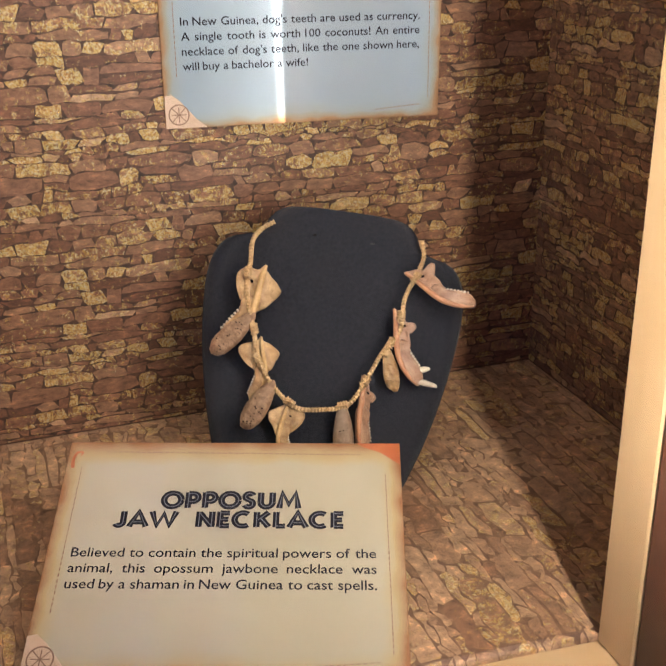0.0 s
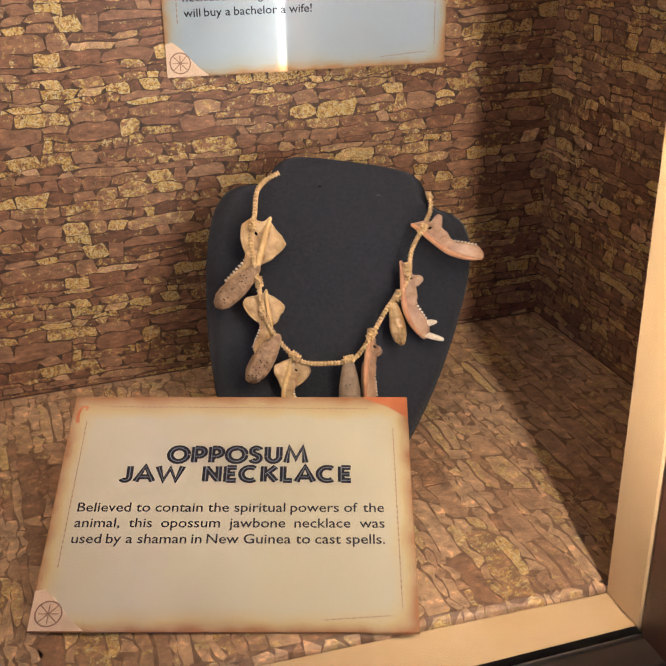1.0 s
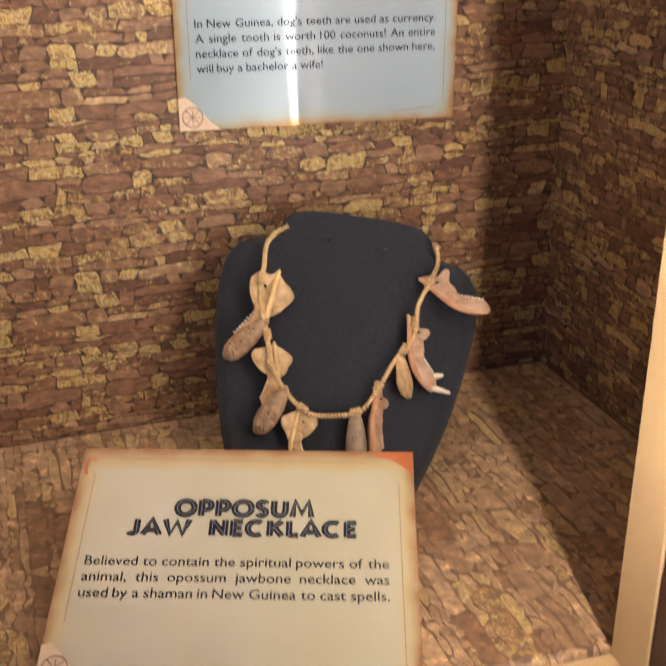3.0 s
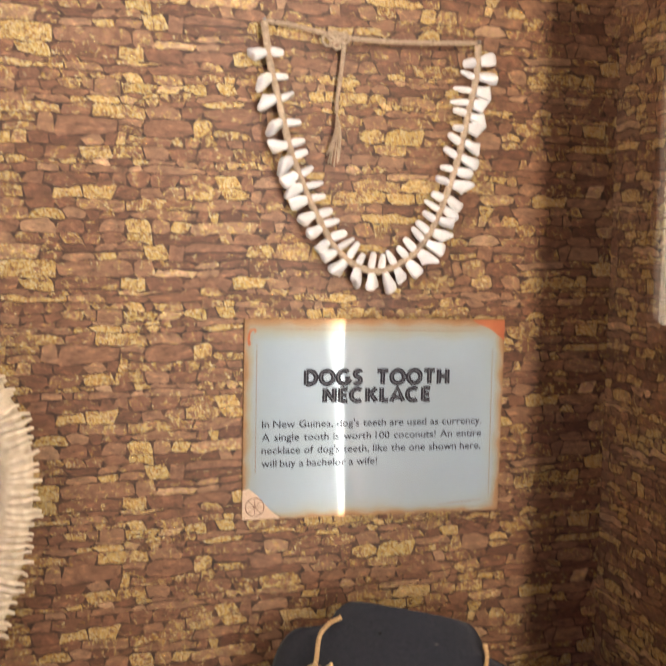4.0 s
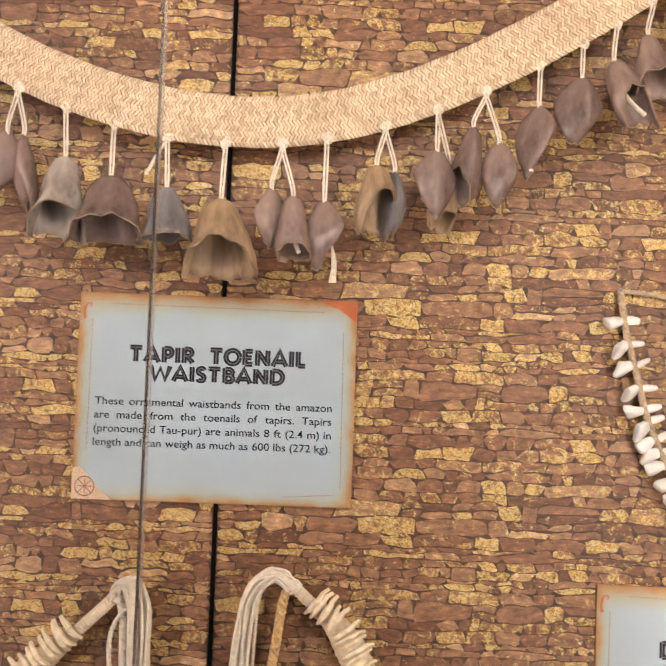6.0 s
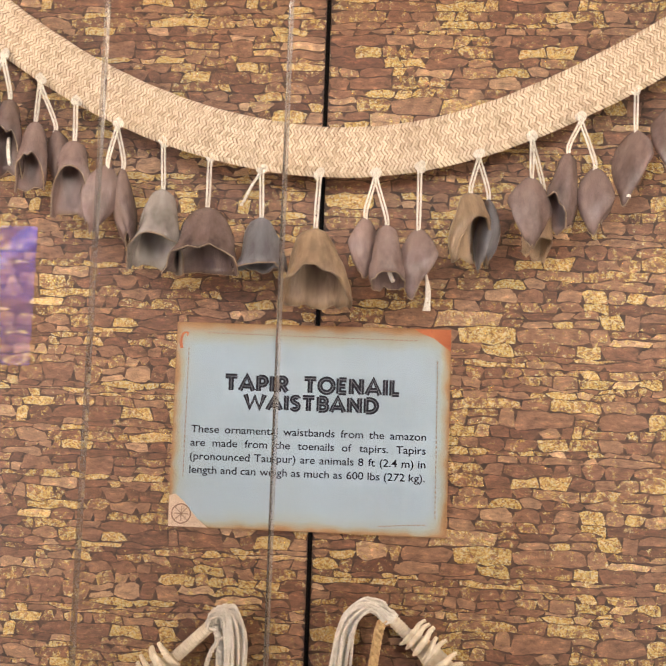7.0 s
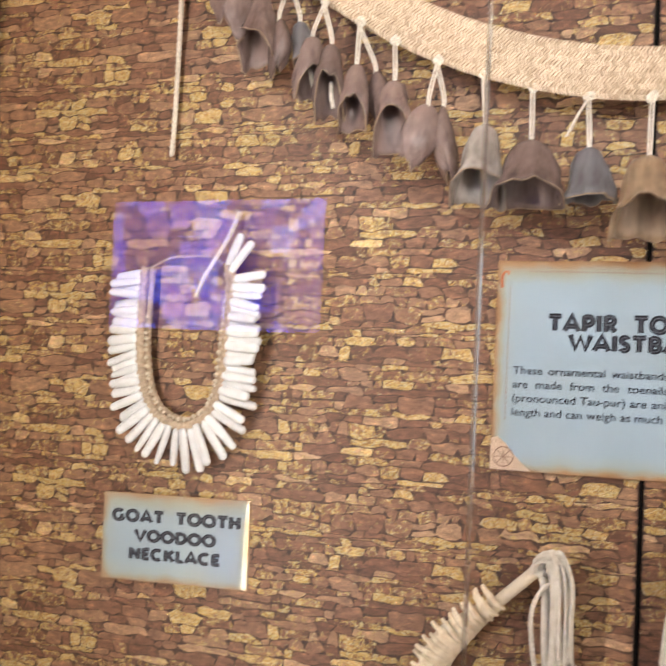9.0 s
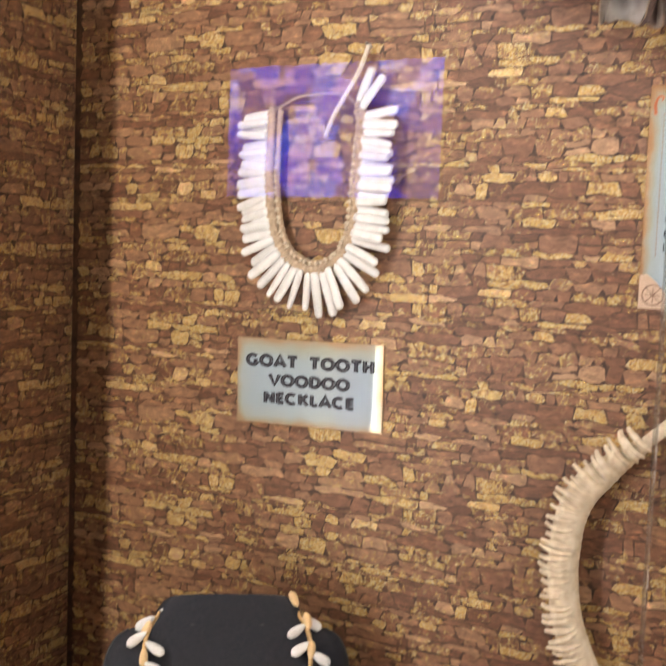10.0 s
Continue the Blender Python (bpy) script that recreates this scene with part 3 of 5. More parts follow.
# the two sliding panes overlap in the middle
for name, x0, x1, y, edge_x in (("glass_door", -0.0195, 0.45, -0.3995, -0.0195), ("glass_door", -0.45, 0.0295, -0.4085, 0.0295)):
    pane_thing = thing(name, "clear sliding glass door of the case front", "glass door")
    sheet = part("pane", box(x0, x1, y - 0.002, y + 0.002, SILL_Z - 0.008, 2.19, 0), GLASS, pane_thing, smooth=False)
    sheet.visible_shadow = False
    e = 0.0008 if edge_x < 0 else -0.0008
    part("ground_edge", box(min(edge_x, edge_x - e), max(edge_x, edge_x - e), y - 0.002, y + 0.002, SILL_Z - 0.008, 2.19, 0), GLASS_EDGE, pane_thing, "dull ground edge of the glass", False)

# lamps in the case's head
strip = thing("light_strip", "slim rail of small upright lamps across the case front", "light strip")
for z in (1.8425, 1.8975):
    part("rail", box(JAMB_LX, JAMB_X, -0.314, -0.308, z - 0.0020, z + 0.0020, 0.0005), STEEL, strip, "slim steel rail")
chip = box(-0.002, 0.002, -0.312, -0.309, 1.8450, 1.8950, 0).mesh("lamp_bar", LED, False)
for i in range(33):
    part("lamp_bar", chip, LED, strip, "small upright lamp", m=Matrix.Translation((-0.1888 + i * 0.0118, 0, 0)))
for x, side in ((0.368, 0.3852), (-0.367, -0.4168)):
    lamp = thing("tube_light", "slim upright light tube inside the case front", "light tube", group="light tubes of the case")
    part("tube", tube([Vector((x, -0.372, z)) for z in (1.278, 1.5, 1.8, 2.175)], 0.002, 8), TUBE, lamp, "glowing tube")
    # unseen fin, added to keep each tube's light off the far corner
    fin = x - math.copysign(0.0065, x)
    part("light_blocker", box(fin - 0.0004, fin + 0.0004, -0.3765, -0.3690, 1.310, 2.172, 0), STEEL, lamp, "narrow unseen steel fin that blocks the tube's light", False)
    for z in (1.273, 2.177):
        part("end_cap", blob(0.008, 0.009, 0.009, 12, 6), STEEL, lamp, "steel end cap", m=Matrix.Translation((x, -0.372, z + 0.003)))
        part("clip", box(min(x, side), max(x, side), -0.374, -0.370, z - 0.003, z + 0.001, 0.0005), STEEL, lamp)

# ---------------------------------------------------------------- the room behind the viewer
structure("room_floor", box(-3.2, 3.2, -3.25, -0.42, -0.02, 0.0, 0), CARPET, "dark carpet of the gallery", "floor")
structure("room_ceiling", box(-3.2, 3.2, -3.25, 0.05, 2.95, 2.97, 0), ROOMWALL, "dark painted gallery ceiling", "ceiling")
structure("room_wall_south", box(-3.2, 3.2, -3.27, -3.25, 0, 2.95, 0), ROOMWALL, "dark painted gallery wall", "wall")
structure("room_wall_east", box(3.2, 3.22, -3.25, 0.05, 0, 2.95, 0), ROOMWALL, "dark painted gallery wall", "wall")
structure("room_wall_west", box(-3.22, -3.2, -3.25, 0.05, 0, 2.95, 0), ROOMWALL, "dark painted gallery wall", "wall")
structure("front_wall_lower", box(-3.2, 3.2, -0.395, -0.335, 0, SILL_Z - 0.06, 0), ROOMWALL, "dark painted wall below the case", "wall")
structure("front_wall_upper", box(-3.2, 3.2, -0.395, -0.335, 2.25, 2.95, 0), ROOMWALL, "dark painted wall over the case", "wall")
structure("front_wall_right", box(RIGHT_X + 0.12, 3.2, -0.395, -0.335, SILL_Z - 0.06, 2.25, 0), ROOMWALL, "dark painted wall beside the case", "wall")
structure("front_wall_left", box(-3.2, LEFT_X - 0.12, -0.395, -0.335, SILL_Z - 0.06, 2.25, 0), ROOMWALL, "dark painted wall beside the case", "wall")
tv = thing("wall_screen", "wide wall screen showing a blue picture", "screen")
part("bezel", box(-1.950, -1.130, -3.249, -3.215, 1.77, 2.235, 0.004), TRACK, tv)
part("display", box(-1.940, -1.140, -3.2145, -3.2125, 1.78, 2.225, 0), SCREEN, tv, "glowing blue display", False)
tl = thing("tube_lamp", "upright warm tube lamp on the gallery wall", "lamp")
part("tube", tube([Vector((2.27, -3.172, z)) for z in (1.27, 1.8, 2.4, 2.8)], 0.050, 16), BAR, tl)
part("backplate", box(2.21, 2.33, -3.2495, -3.224, 1.2, 2.82, 0.002), STEEL, tl)
pl = thing("ceiling_panel_light", "cool white light panel in the gallery ceiling", "ceiling light")
part("frame", box(-1.52, 1.52, -2.72, -1.48, 2.935, 2.949, 0.003), STEEL, pl)
part("diffuser", box(-1.5, 1.5, -2.7, -1.5, 2.930, 2.9345, 0), PANEL, pl, "glowing diffuser", False)


# ---------------------------------------------------------------- signs
def lettering(text, size, bold=0.0, stretch=1.0, spacing=1.0):
    """The outline of a word as vertices and faces, its left end at 0, and its width."""
    cu = bpy.data.curves.new("word", "FONT")
    cu.body, cu.size, cu.offset, cu.resolution_u, cu.space_character = text, size, bold, 3, spacing
    ob = new("word", cu)
    dg = bpy.context.evaluated_depsgraph_get()
    me = bpy.data.meshes.new_from_object(ob.evaluated_get(dg))
    vs = [(v.co.x * stretch, v.co.y) for v in me.vertices]
    fs = [tuple(p.vertices) for p in me.polygons]
    bpy.data.objects.remove(ob)
    bpy.data.curves.remove(cu)
    bpy.data.meshes.remove(me)
    x0, x1 = min(v[0] for v in vs), max(v[0] for v in vs)
    return [(x - x0, y) for x, y in vs], fs, x1 - x0


GLYPHS = {
    "A": "0.96 L 0.06 0 0.48 1 0.90 0 L 0.26 0.30 0.70 0.30", "B": "0.72 L 0.14 0 0.14 1 L 0.14 0.93 0.38 0.93 A 0.38 0.72 0.22 0.21 90 -90 L 0.38 0.52 0.14 0.52 L 0.14 0.07 0.40 0.07 A 0.40 0.29 0.24 0.22 -90 90",
    "C": "0.92 A 0.50 0.50 0.42 0.44 52 308", "D": "0.90 L 0.14 0 0.14 1 L 0.14 0.93 0.36 0.93 A 0.36 0.50 0.44 0.43 90 -90 L 0.36 0.07 0.14 0.07",
    "E": "0.66 L 0.14 0 0.14 1 L 0.14 0.92 0.62 0.92 L 0.14 0.50 0.56 0.50 L 0.14 0.08 0.62 0.08", "G": "0.98 A 0.50 0.50 0.42 0.44 48 345 L 0.92 0.40 0.56 0.40",
    "H": "0.86 L 0.14 0 0.14 1 L 0.72 0 0.72 1 L 0.14 0.50 0.72 0.50", "I": "0.28 L 0.14 0 0.14 1", "J": "0.56 L 0.42 1 0.42 0.30 A 0.22 0.30 0.20 0.23 0 -150",
    "K": "0.84 L 0.14 0 0.14 1 L 0.74 0.98 0.22 0.48 L 0.34 0.58 0.76 0.02", "L": "0.62 L 0.14 1 0.14 0 L 0.14 0.08 0.60 0.08", "M": "1.10 L 0.08 0 0.22 1 0.55 0.22 0.88 1 1.02 0",
    "N": "0.92 L 0.14 0 0.14 1 L 0.14 0.94 0.78 0.06 L 0.78 0 0.78 1", "O": "1.02 A 0.51 0.50 0.43 0.44 0 360", "P": "0.72 L 0.14 0 0.14 1 L 0.14 0.92 0.36 0.92 A 0.36 0.66 0.26 0.26 90 -90 L 0.36 0.40 0.14 0.40",
    "R": "0.76 L 0.14 0 0.14 1 L 0.14 0.92 0.36 0.92 A 0.36 0.69 0.25 0.23 90 -90 L 0.36 0.46 0.14 0.46 L 0.34 0.46 0.68 0.02", "S": "0.62 A 0.32 0.73 0.20 0.20 20 270 A 0.30 0.28 0.20 0.21 90 -160",
    "T": "0.80 L 0.02 0.92 0.78 0.92 L 0.40 0 0.40 0.92", "U": "0.86 L 0.14 1 0.14 0.38 A 0.43 0.38 0.29 0.31 180 360 L 0.72 0.38 0.72 1", "V": "0.90 L 0.04 1 0.45 0.04 0.86 1", "W": "1.30 L 0.04 1 0.34 0.06 0.65 0.86 0.96 0.06 1.26 1", " ": "0.30"}


def ribbon(geo, pts, half, lift, k, cap, x0, base):
    """A pen stroke of even width along a flat line, mitred at its corners."""
    n, left, right = len(pts), [], []
    for i, q in enumerate(pts):
        a = (q - pts[i - 1]).normalized() if i else (pts[1] - q).normalized()
        b_ = (pts[i + 1] - q).normalized() if i < n - 1 else a
        na, nb = Vector((-a.y, a.x)), Vector((-b_.y, b_.x))
        m = (na + nb).normalized()
        o = m * (half / max(0.80, m.dot(na)))
        left.append(q + o)
        right.append(q - o)
    geo.add([(x0 + q.x * k, base + q.y * cap, lift) for q in left + right], [(n + i, n + i + 1, i + 1, i) for i in range(n - 1)])


def title(geo, inline, text, width, cap, cx, base, lift):
    """Hand-cut capitals: thick pen strokes, each with a thin line left open down its middle."""
    cap *= 0.82
    glyphs = [GLYPHS[c].split() for c in text]
    total = sum(float(g[0]) for g in glyphs) + 0.13 * (len(glyphs) - 1)
    k, x, layer = width / total, cx - width / 2, 0
    for g in glyphs:
        strokes = []
        for run_ in " ".join(g[1:]).replace("L", "|L").replace("A", "|A").split("|")[1:]:
            f = run_.split()
            v = [float(c) for c in f[1:]]
            if f[0] == "L":
                strokes.append([Vector((v[i], v[i + 1])) for i in range(0, len(v), 2)])
            else:
                strokes.append([Vector((v[0] + v[2] * math.cos(radians(v[4] + (v[5] - v[4]) * i / 16)), v[1] + v[3] * math.sin(radians(v[4] + (v[5] - v[4]) * i / 16)))) for i in range(17)])
        for line in strokes:
            layer += 1
            ribbon(geo, line, 0.165, lift + 0.000004 * (layer % 9), k, cap, x, base)
            ribbon(inline, line, 0.022, lift + 0.00008 + 0.000004 * (layer % 9), k, cap, x, base)
        x += (float(g[0]) + 0.13) * k


def body_line(geo, text, size, x0, width, base, lift, justify):
    words = [lettering(w, size * 0.95, 0.00005, 1.09) for w in text.split()]
    total = sum(w for *_, w in words)
    gap = (width - total) / max(1, len(words) - 1) if justify else size * 0.3
    x = x0
    for vs, fs, w in words:
        low = 0.0
        geo.add([(x + px, base + py + low, lift) for px, py in vs], fs)
        x += w + gap


def sign(label, frame_m, width, height, titles, lines, paper, justify_last, decorated=True, body=0.0074, lead=0.0088, first=0.0722):
    """A printed metal plate; local x across, y up, z towards the viewer."""
    root = thing("information_sign", label, "sign", frame_m)
    up = (frame_m.to_3x3() @ Vector((0, 1, 0))).normalized()
    face = brushed_sign("brushed_parchment", up, width / 2, height / 2, paper, scorch=1.0 if paper == PALE else 0.85 if decorated else 0.6)
    part("plate", box(-width / 2, width / 2, -height / 2, height / 2, -0.002, 0.0, 0.0003), face, root, smooth=False)
    ink, inl, small = Geo(), Geo(), Geo()
    top = height / 2
    for text, w, cap, base in titles:
        title(ink, inl, text, w, cap, 0.0005, top - base, 0.0002)
    part("title", ink, INK, root, "bold black inline capitals", False)
    part("title_inline", inl, INLINE, root, "thin grey line inside the capitals", False)
    if lines:
        for i, text in enumerate(lines):
            body_line(small, text, body, -width / 2 + 0.0125, width - 0.027, top - first - i * lead, 0.0002, justify_last or i < len(lines) - 1)
        part("paragraph", small, INK, root, "small dark paragraph", False)
    if decorated:
        st = Geo()
        rnd = random.Random(len(label))
        w2, h2 = width / 2 - 0.0085, height / 2 - 0.0068

        def dash(ax, ay, bx, by):
            n = int(math.hypot(bx - ax, by - ay) / 0.0031)
            for i in range(n):
                t0, t1 = i / n, (i + 0.62) / n
                q = [(ax + (bx - ax) * t, ay + (by - ay) * t + rnd.uniform(-1, 1) * 0.00012) for t in (t0, t1)]
                d = Vector((bx - ax, by - ay)).normalized() * 0.00030
                st.add([(q[0][0] - d.y, q[0][1] + d.x, 0.00015), (q[0][0] + d.y, q[0][1] - d.x, 0.00015), (q[1][0] + d.y, q[1][1] - d.x, 0.00015), (q[1][0] - d.y, q[1][1] + d.x, 0.00015)], [(0, 1, 2, 3)])

        dash(-w2 + 0.012, h2, w2 - 0.012, h2 - 0.0012)
        dash(-w2, h2 - 0.01, -w2, -h2 + 0.024)
        dash(w2, h2 - 0.014, w2 + 0.001, -h2 + 0.004)
        dash(w2 - 0.035, -h2 - 0.001, w2 - 0.004, -h2 + 0.0012)
        part("stitching", st, SEPIA, root, "printed dashed stitching", False)
        # the folded corner with a compass wheel, and the scorched corner across from it
        fold = Geo()
        a, b_ = -width / 2, -height / 2
        fold.add([(a + 0.0002, b_ + 0.0002, 0.0001), (a + 0.026, b_ + 0.0002, 0.0001), (a + 0.019, b_ + 0.006, 0.0001), (a + 0.010, b_ + 0.0165, 0.0001), (a + 0.0045, b_ + 0.021, 0.0001), (a + 0.0002, b_ + 0.020, 0.0001)], [(0, 1, 2, 3, 4, 5)])
        part("corner_patch", fold, plain("tan_print", (0.56, 0.40, 0.28), (0.72, 0.56, 0.42), 90, 0.4, metal=0.3), root, "tan printed corner patch", False)
        wheel = Geo()
        cx, cy, r = a + 0.0085, b_ + 0.0085, 0.0062
        ring = [Vector((cx + r * math.cos(t * math.pi / 14), cy + r * math.sin(t * math.pi / 14), 0.0002)) for t in range(29)]
        tube(ring, 0.00038, 4, wheel, 0.3, (0, 0, 1))
        for t in range(8):
            d = Vector((math.cos(t * math.pi / 4), math.sin(t * math.pi / 4), 0))
            tube([Vector((cx, cy, 0.0002)), Vector((cx, cy, 0.0002)) + d * r * (1.0 if t % 2 else 0.75)], 0.00026, 4, wheel, 0.3, (0, 0, 1))
        part("compass_wheel", wheel, SEPIA, root, "printed sepia compass wheel", False)
        burn = Geo()
        a, b_ = width / 2, height / 2
        burn.add([(a - 0.0002, b_ - 0.0002, 0.0001), (a - 0.024, b_ - 0.0002, 0.0001), (a - 0.020, b_ - 0.0028, 0.0001), (a - 0.011, b_ - 0.0062, 0.0001), (a - 0.004, b_ - 0.0115, 0.0001), (a - 0.0002, b_ - 0.0145, 0.0001)], [(5, 4, 3, 2, 1, 0)])
        curl_ = Geo()
        tube(smooth_path([Vector((-a + 0.0035, b_ - 0.0175, 0.0002)), Vector((-a + 0.0030, b_ - 0.0120, 0.0002)), Vector((-a + 0.0045, b_ - 0.0075, 0.0002)), Vector((-a + 0.0075, b_ - 0.0072, 0.0002)), Vector((-a + 0.0068, b_ - 0.0095, 0.0002))], 6), lambda t: 0.0011 * (1 - 0.6 * t), 5, curl_, 0.15, (0, 0, 1))
        part("printed_curl", curl_, RUST, root, "rust red printed curl", False)
        part("scorched_corner", burn, RUST, root, "rust red scorched corner", False)
    return root


def upright(cx, cz, tilt=0.0, roll=0.0, turn=0.0, gap=0.0032):
    return pose(cx, -gap, cz, 90 + tilt, 0, turn) @ pose(0, 0, 0, 0, 0, roll)


# wall signs' paper is tinted blue for the cool room light they mirror
PALE, COOL_LIT = (0.90, 0.81, 0.59), (0.66, 0.82, 0.95)
sign("brushed metal sign about a toenail waistband, fixed to the wall", upright(-0.0028, 1.6443, 0, -0.1), 0.18, 0.1335,
     [("TAPIR  TOENAIL", 0.114, 0.0122, 0.0440), ("WAISTBAND", 0.087, 0.0116, 0.0558)],
     ["These ornamental waistbands from the amazon", "are made from the toenails of tapirs. Tapirs", "(pronounced Tau-pur) are animals 8 ft (2.4 m) in", "length and can weigh as much as 600 lbs (272 kg)."], COOL_LIT, True)
sign("brushed metal sign about a tooth necklace, fixed to the wall", upright(0.3350, 1.4672, 0, -0.5, -4.2, 0.0087), 0.18, 0.1340,
     [("DOGS  TOOTH", 0.1007, 0.0122, 0.0440), ("NECKLACE", 0.075, 0.0116, 0.0558)],
     ["In New Guinea, dog's teeth are used as currency.", "A single tooth is worth 100 coconuts! An entire", "necklace of dog's teeth, like the one shown here,", "will buy a bachelor a wife!"], COOL_LIT, False)
sign("small brushed metal sign naming the goat tooth necklace", upright(-0.3155, 1.5105, 0, 0.8, 4.3, 0.0062), 0.1130, 0.0620,
     [("GOAT  TOOTH", 0.0985, 0.0098, 0.0200), ("VOODOO", 0.062, 0.0094, 0.0335), ("NECKLACE", 0.070, 0.0094, 0.0465)], [], COOL_LIT, False, False)
su, sv = Vector((0.9428, -0.3329, -0.014)).normalized(), Vector((0.3096, 0.8597, 0.4062))
sv = (sv - su * sv.dot(su)).normalized()
sn = su.cross(sv)
sc_ = Vector((0.2238, -0.2095, 1.2292))
lie = Matrix((su, sv, sn)).transposed().to_4x4()
lie.translation = sc_
sign("brushed metal sign about a jaw necklace, propped on the case floor", lie, 0.1800, 0.1341,
     [("OPPOSUM", 0.0720, 0.0118, 0.0425), ("JAW  NECKLACE", 0.1180, 0.0112, 0.0540)],
     ["Believed to contain the spiritual powers of the", "animal, this opossum jawbone necklace was", "used by a shaman in New Guinea to cast spells."], PALE, True, body=0.0079, lead=0.0088, first=0.0715)
wedge = Geo()
for s in (-0.05, 0.05):
    q = [sc_ + su * s + sv * v - sn * 0.0025 for v in (-0.058, 0.05)]
    wedge.v += [tuple(q[0]), tuple(q[1]), (q[1].x, q[1].y, FLOOR_Z + 0.0005), (q[0].x, q[0].y, FLOOR_Z + 0.0005)]
wedge.f = [(0, 1, 2, 3), (7, 6, 5, 4), (0, 4, 5, 1), (1, 5, 6, 2), (2, 6, 7, 3), (3, 7, 4, 0)]
tagged(part("sign_prop", wedge, TRACK, None, "dark wedge propping the sign up from the floor", False), "", "prop")


# ---------------------------------------------------------------- things hung on the back wall
def wall(x, z, out=0.004):
    return Vector((x, -out, z))


def tooth_geo(length, width, depth, blunt, seg=8):
    """A tooth along -z from the gum at 0; blunt: width of the far end."""
    g, rings = Geo(), ((0.0, 0.72), (0.12, 0.95), (0.4, 1.0), (0.75, (1 + blunt) / 2), (0.94, blunt), (1.0, blunt * 0.55))
    verts = [Vector((math.cos(2 * math.pi * k / seg) * r * width / 2, math.sin(2 * math.pi * k / seg) * r * depth / 2, -length * t)) for t, r in rings for k in range(seg)]
    n = len(rings)
    faces = [(i * seg + k, i * seg + (k + 1) % seg, (i + 1) * seg + (k + 1) % seg, (i + 1) * seg + k) for i in range(n - 1) for k in range(seg)]
    faces += [tuple(range(seg))[::-1], tuple((n - 1) * seg + k for k in range(seg))]
    return g.add(verts, faces)


def pointing(at, direction, lean=0.0, spin=0.0, scale=(1, 1, 1)):
    """Places a body that runs along its -z so that it runs along direction in the wall's plane, leaning out by lean degrees."""
    d = Vector(direction).normalized()
    a = math.degrees(math.atan2(d.x, -d.z))
    return Matrix.Translation(at) @ pose(0, 0, 0, 0, -a, 0) @ pose(0, 0, 0, lean, 0, spin) @ Matrix.Diagonal((*scale, 1))


# the tooth necklace hung as a U from two pins
dog = thing("dog_tooth_necklace", "string necklace of white animal teeth hung on pins", "necklace", Matrix.Translation((0.33, 0, 1.65)))


def own(ob):
    """Moves a part built in world places into its thing's frame."""
    ob.matrix_basis = Matrix.Translation(-ob.parent.matrix_basis.translation) @ ob.matrix_basis
    return ob


U = smooth_path([wall(0.2570, 1.7230, 0.005), wall(0.2610, 1.6960, 0.006), wall(0.2670, 1.6720, 0.007), wall(0.2740, 1.6450, 0.007), wall(0.2820, 1.6240, 0.007), wall(0.2940, 1.5990, 0.008), wall(0.3070, 1.5790, 0.008), wall(0.3240, 1.5680, 0.008),
                 wall(0.3400, 1.5670, 0.008), wall(0.3590, 1.5770, 0.008), wall(0.3730, 1.5950, 0.008), wall(0.3840, 1.6220, 0.008), wall(0.3920, 1.6470, 0.007), wall(0.3980, 1.6740, 0.006), wall(0.4035, 1.6980, 0.005), wall(0.4040, 1.7180, 0.005)], 8)
own(part("cord", rope(U, 0.0023, 3, 0.008), GREYTWINE, dog, "dull twisted cord"))
own(part("cord_back", rope([q + Vector((0.0012, 0.003, -0.0015)) for q in U], 0.0016, 2, 0.007), GREYTWINE, dog))
own(part("top_string", rope(smooth_path([wall(0.2570, 1.7235), wall(0.275, 1.7220), wall(0.299, 1.7175, 0.006), wall(0.310, 1.7160, 0.007), wall(0.350, 1.7160, 0.005), wall(0.4040, 1.7190)], 8), 0.0017, 2, 0.006), GREYTWINE, dog))
kn = Geo()
rnd = random.Random(5)
for i in range(7):
    c = wall(0.3035 + rnd.uniform(-0.005, 0.005), 1.7140 + rnd.uniform(-0.004, 0.003), 0.007)
    r = rnd.uniform(0.002, 0.0046)
    tube([c + Vector((math.cos(a) * r, -abs(math.sin(a * 2)) * 0.002, math.sin(a) * r * 0.8)) for a in (k * 0.55 for k in range(12))], 0.0009, 5, kn)
own(part("knot", kn, GREYTWINE, dog, "loose tangled knot"))
tail = Geo()
rope(smooth_path([wall(0.3095, 1.713, 0.007), wall(0.3085, 1.695), wall(0.3060, 1.677), wall(0.3055, 1.668)], 8), 0.0016, 2, 0.006, tail)
for k in range(9):
    s = rnd.uniform(-1, 1)
    tube(smooth_path([wall(0.3057, 1.669, 0.005), wall(0.3057 + s * 0.002, 1.655, 0.005 + rnd.random() * 0.003), wall(0.3030 + s * 0.0045, 1.634 + rnd.uniform(0, 0.012), 0.005)], 5), 0.0006, 4, tail)
own(part("frayed_tail", tail, GREYTWINE, dog, "frayed hanging string end"))
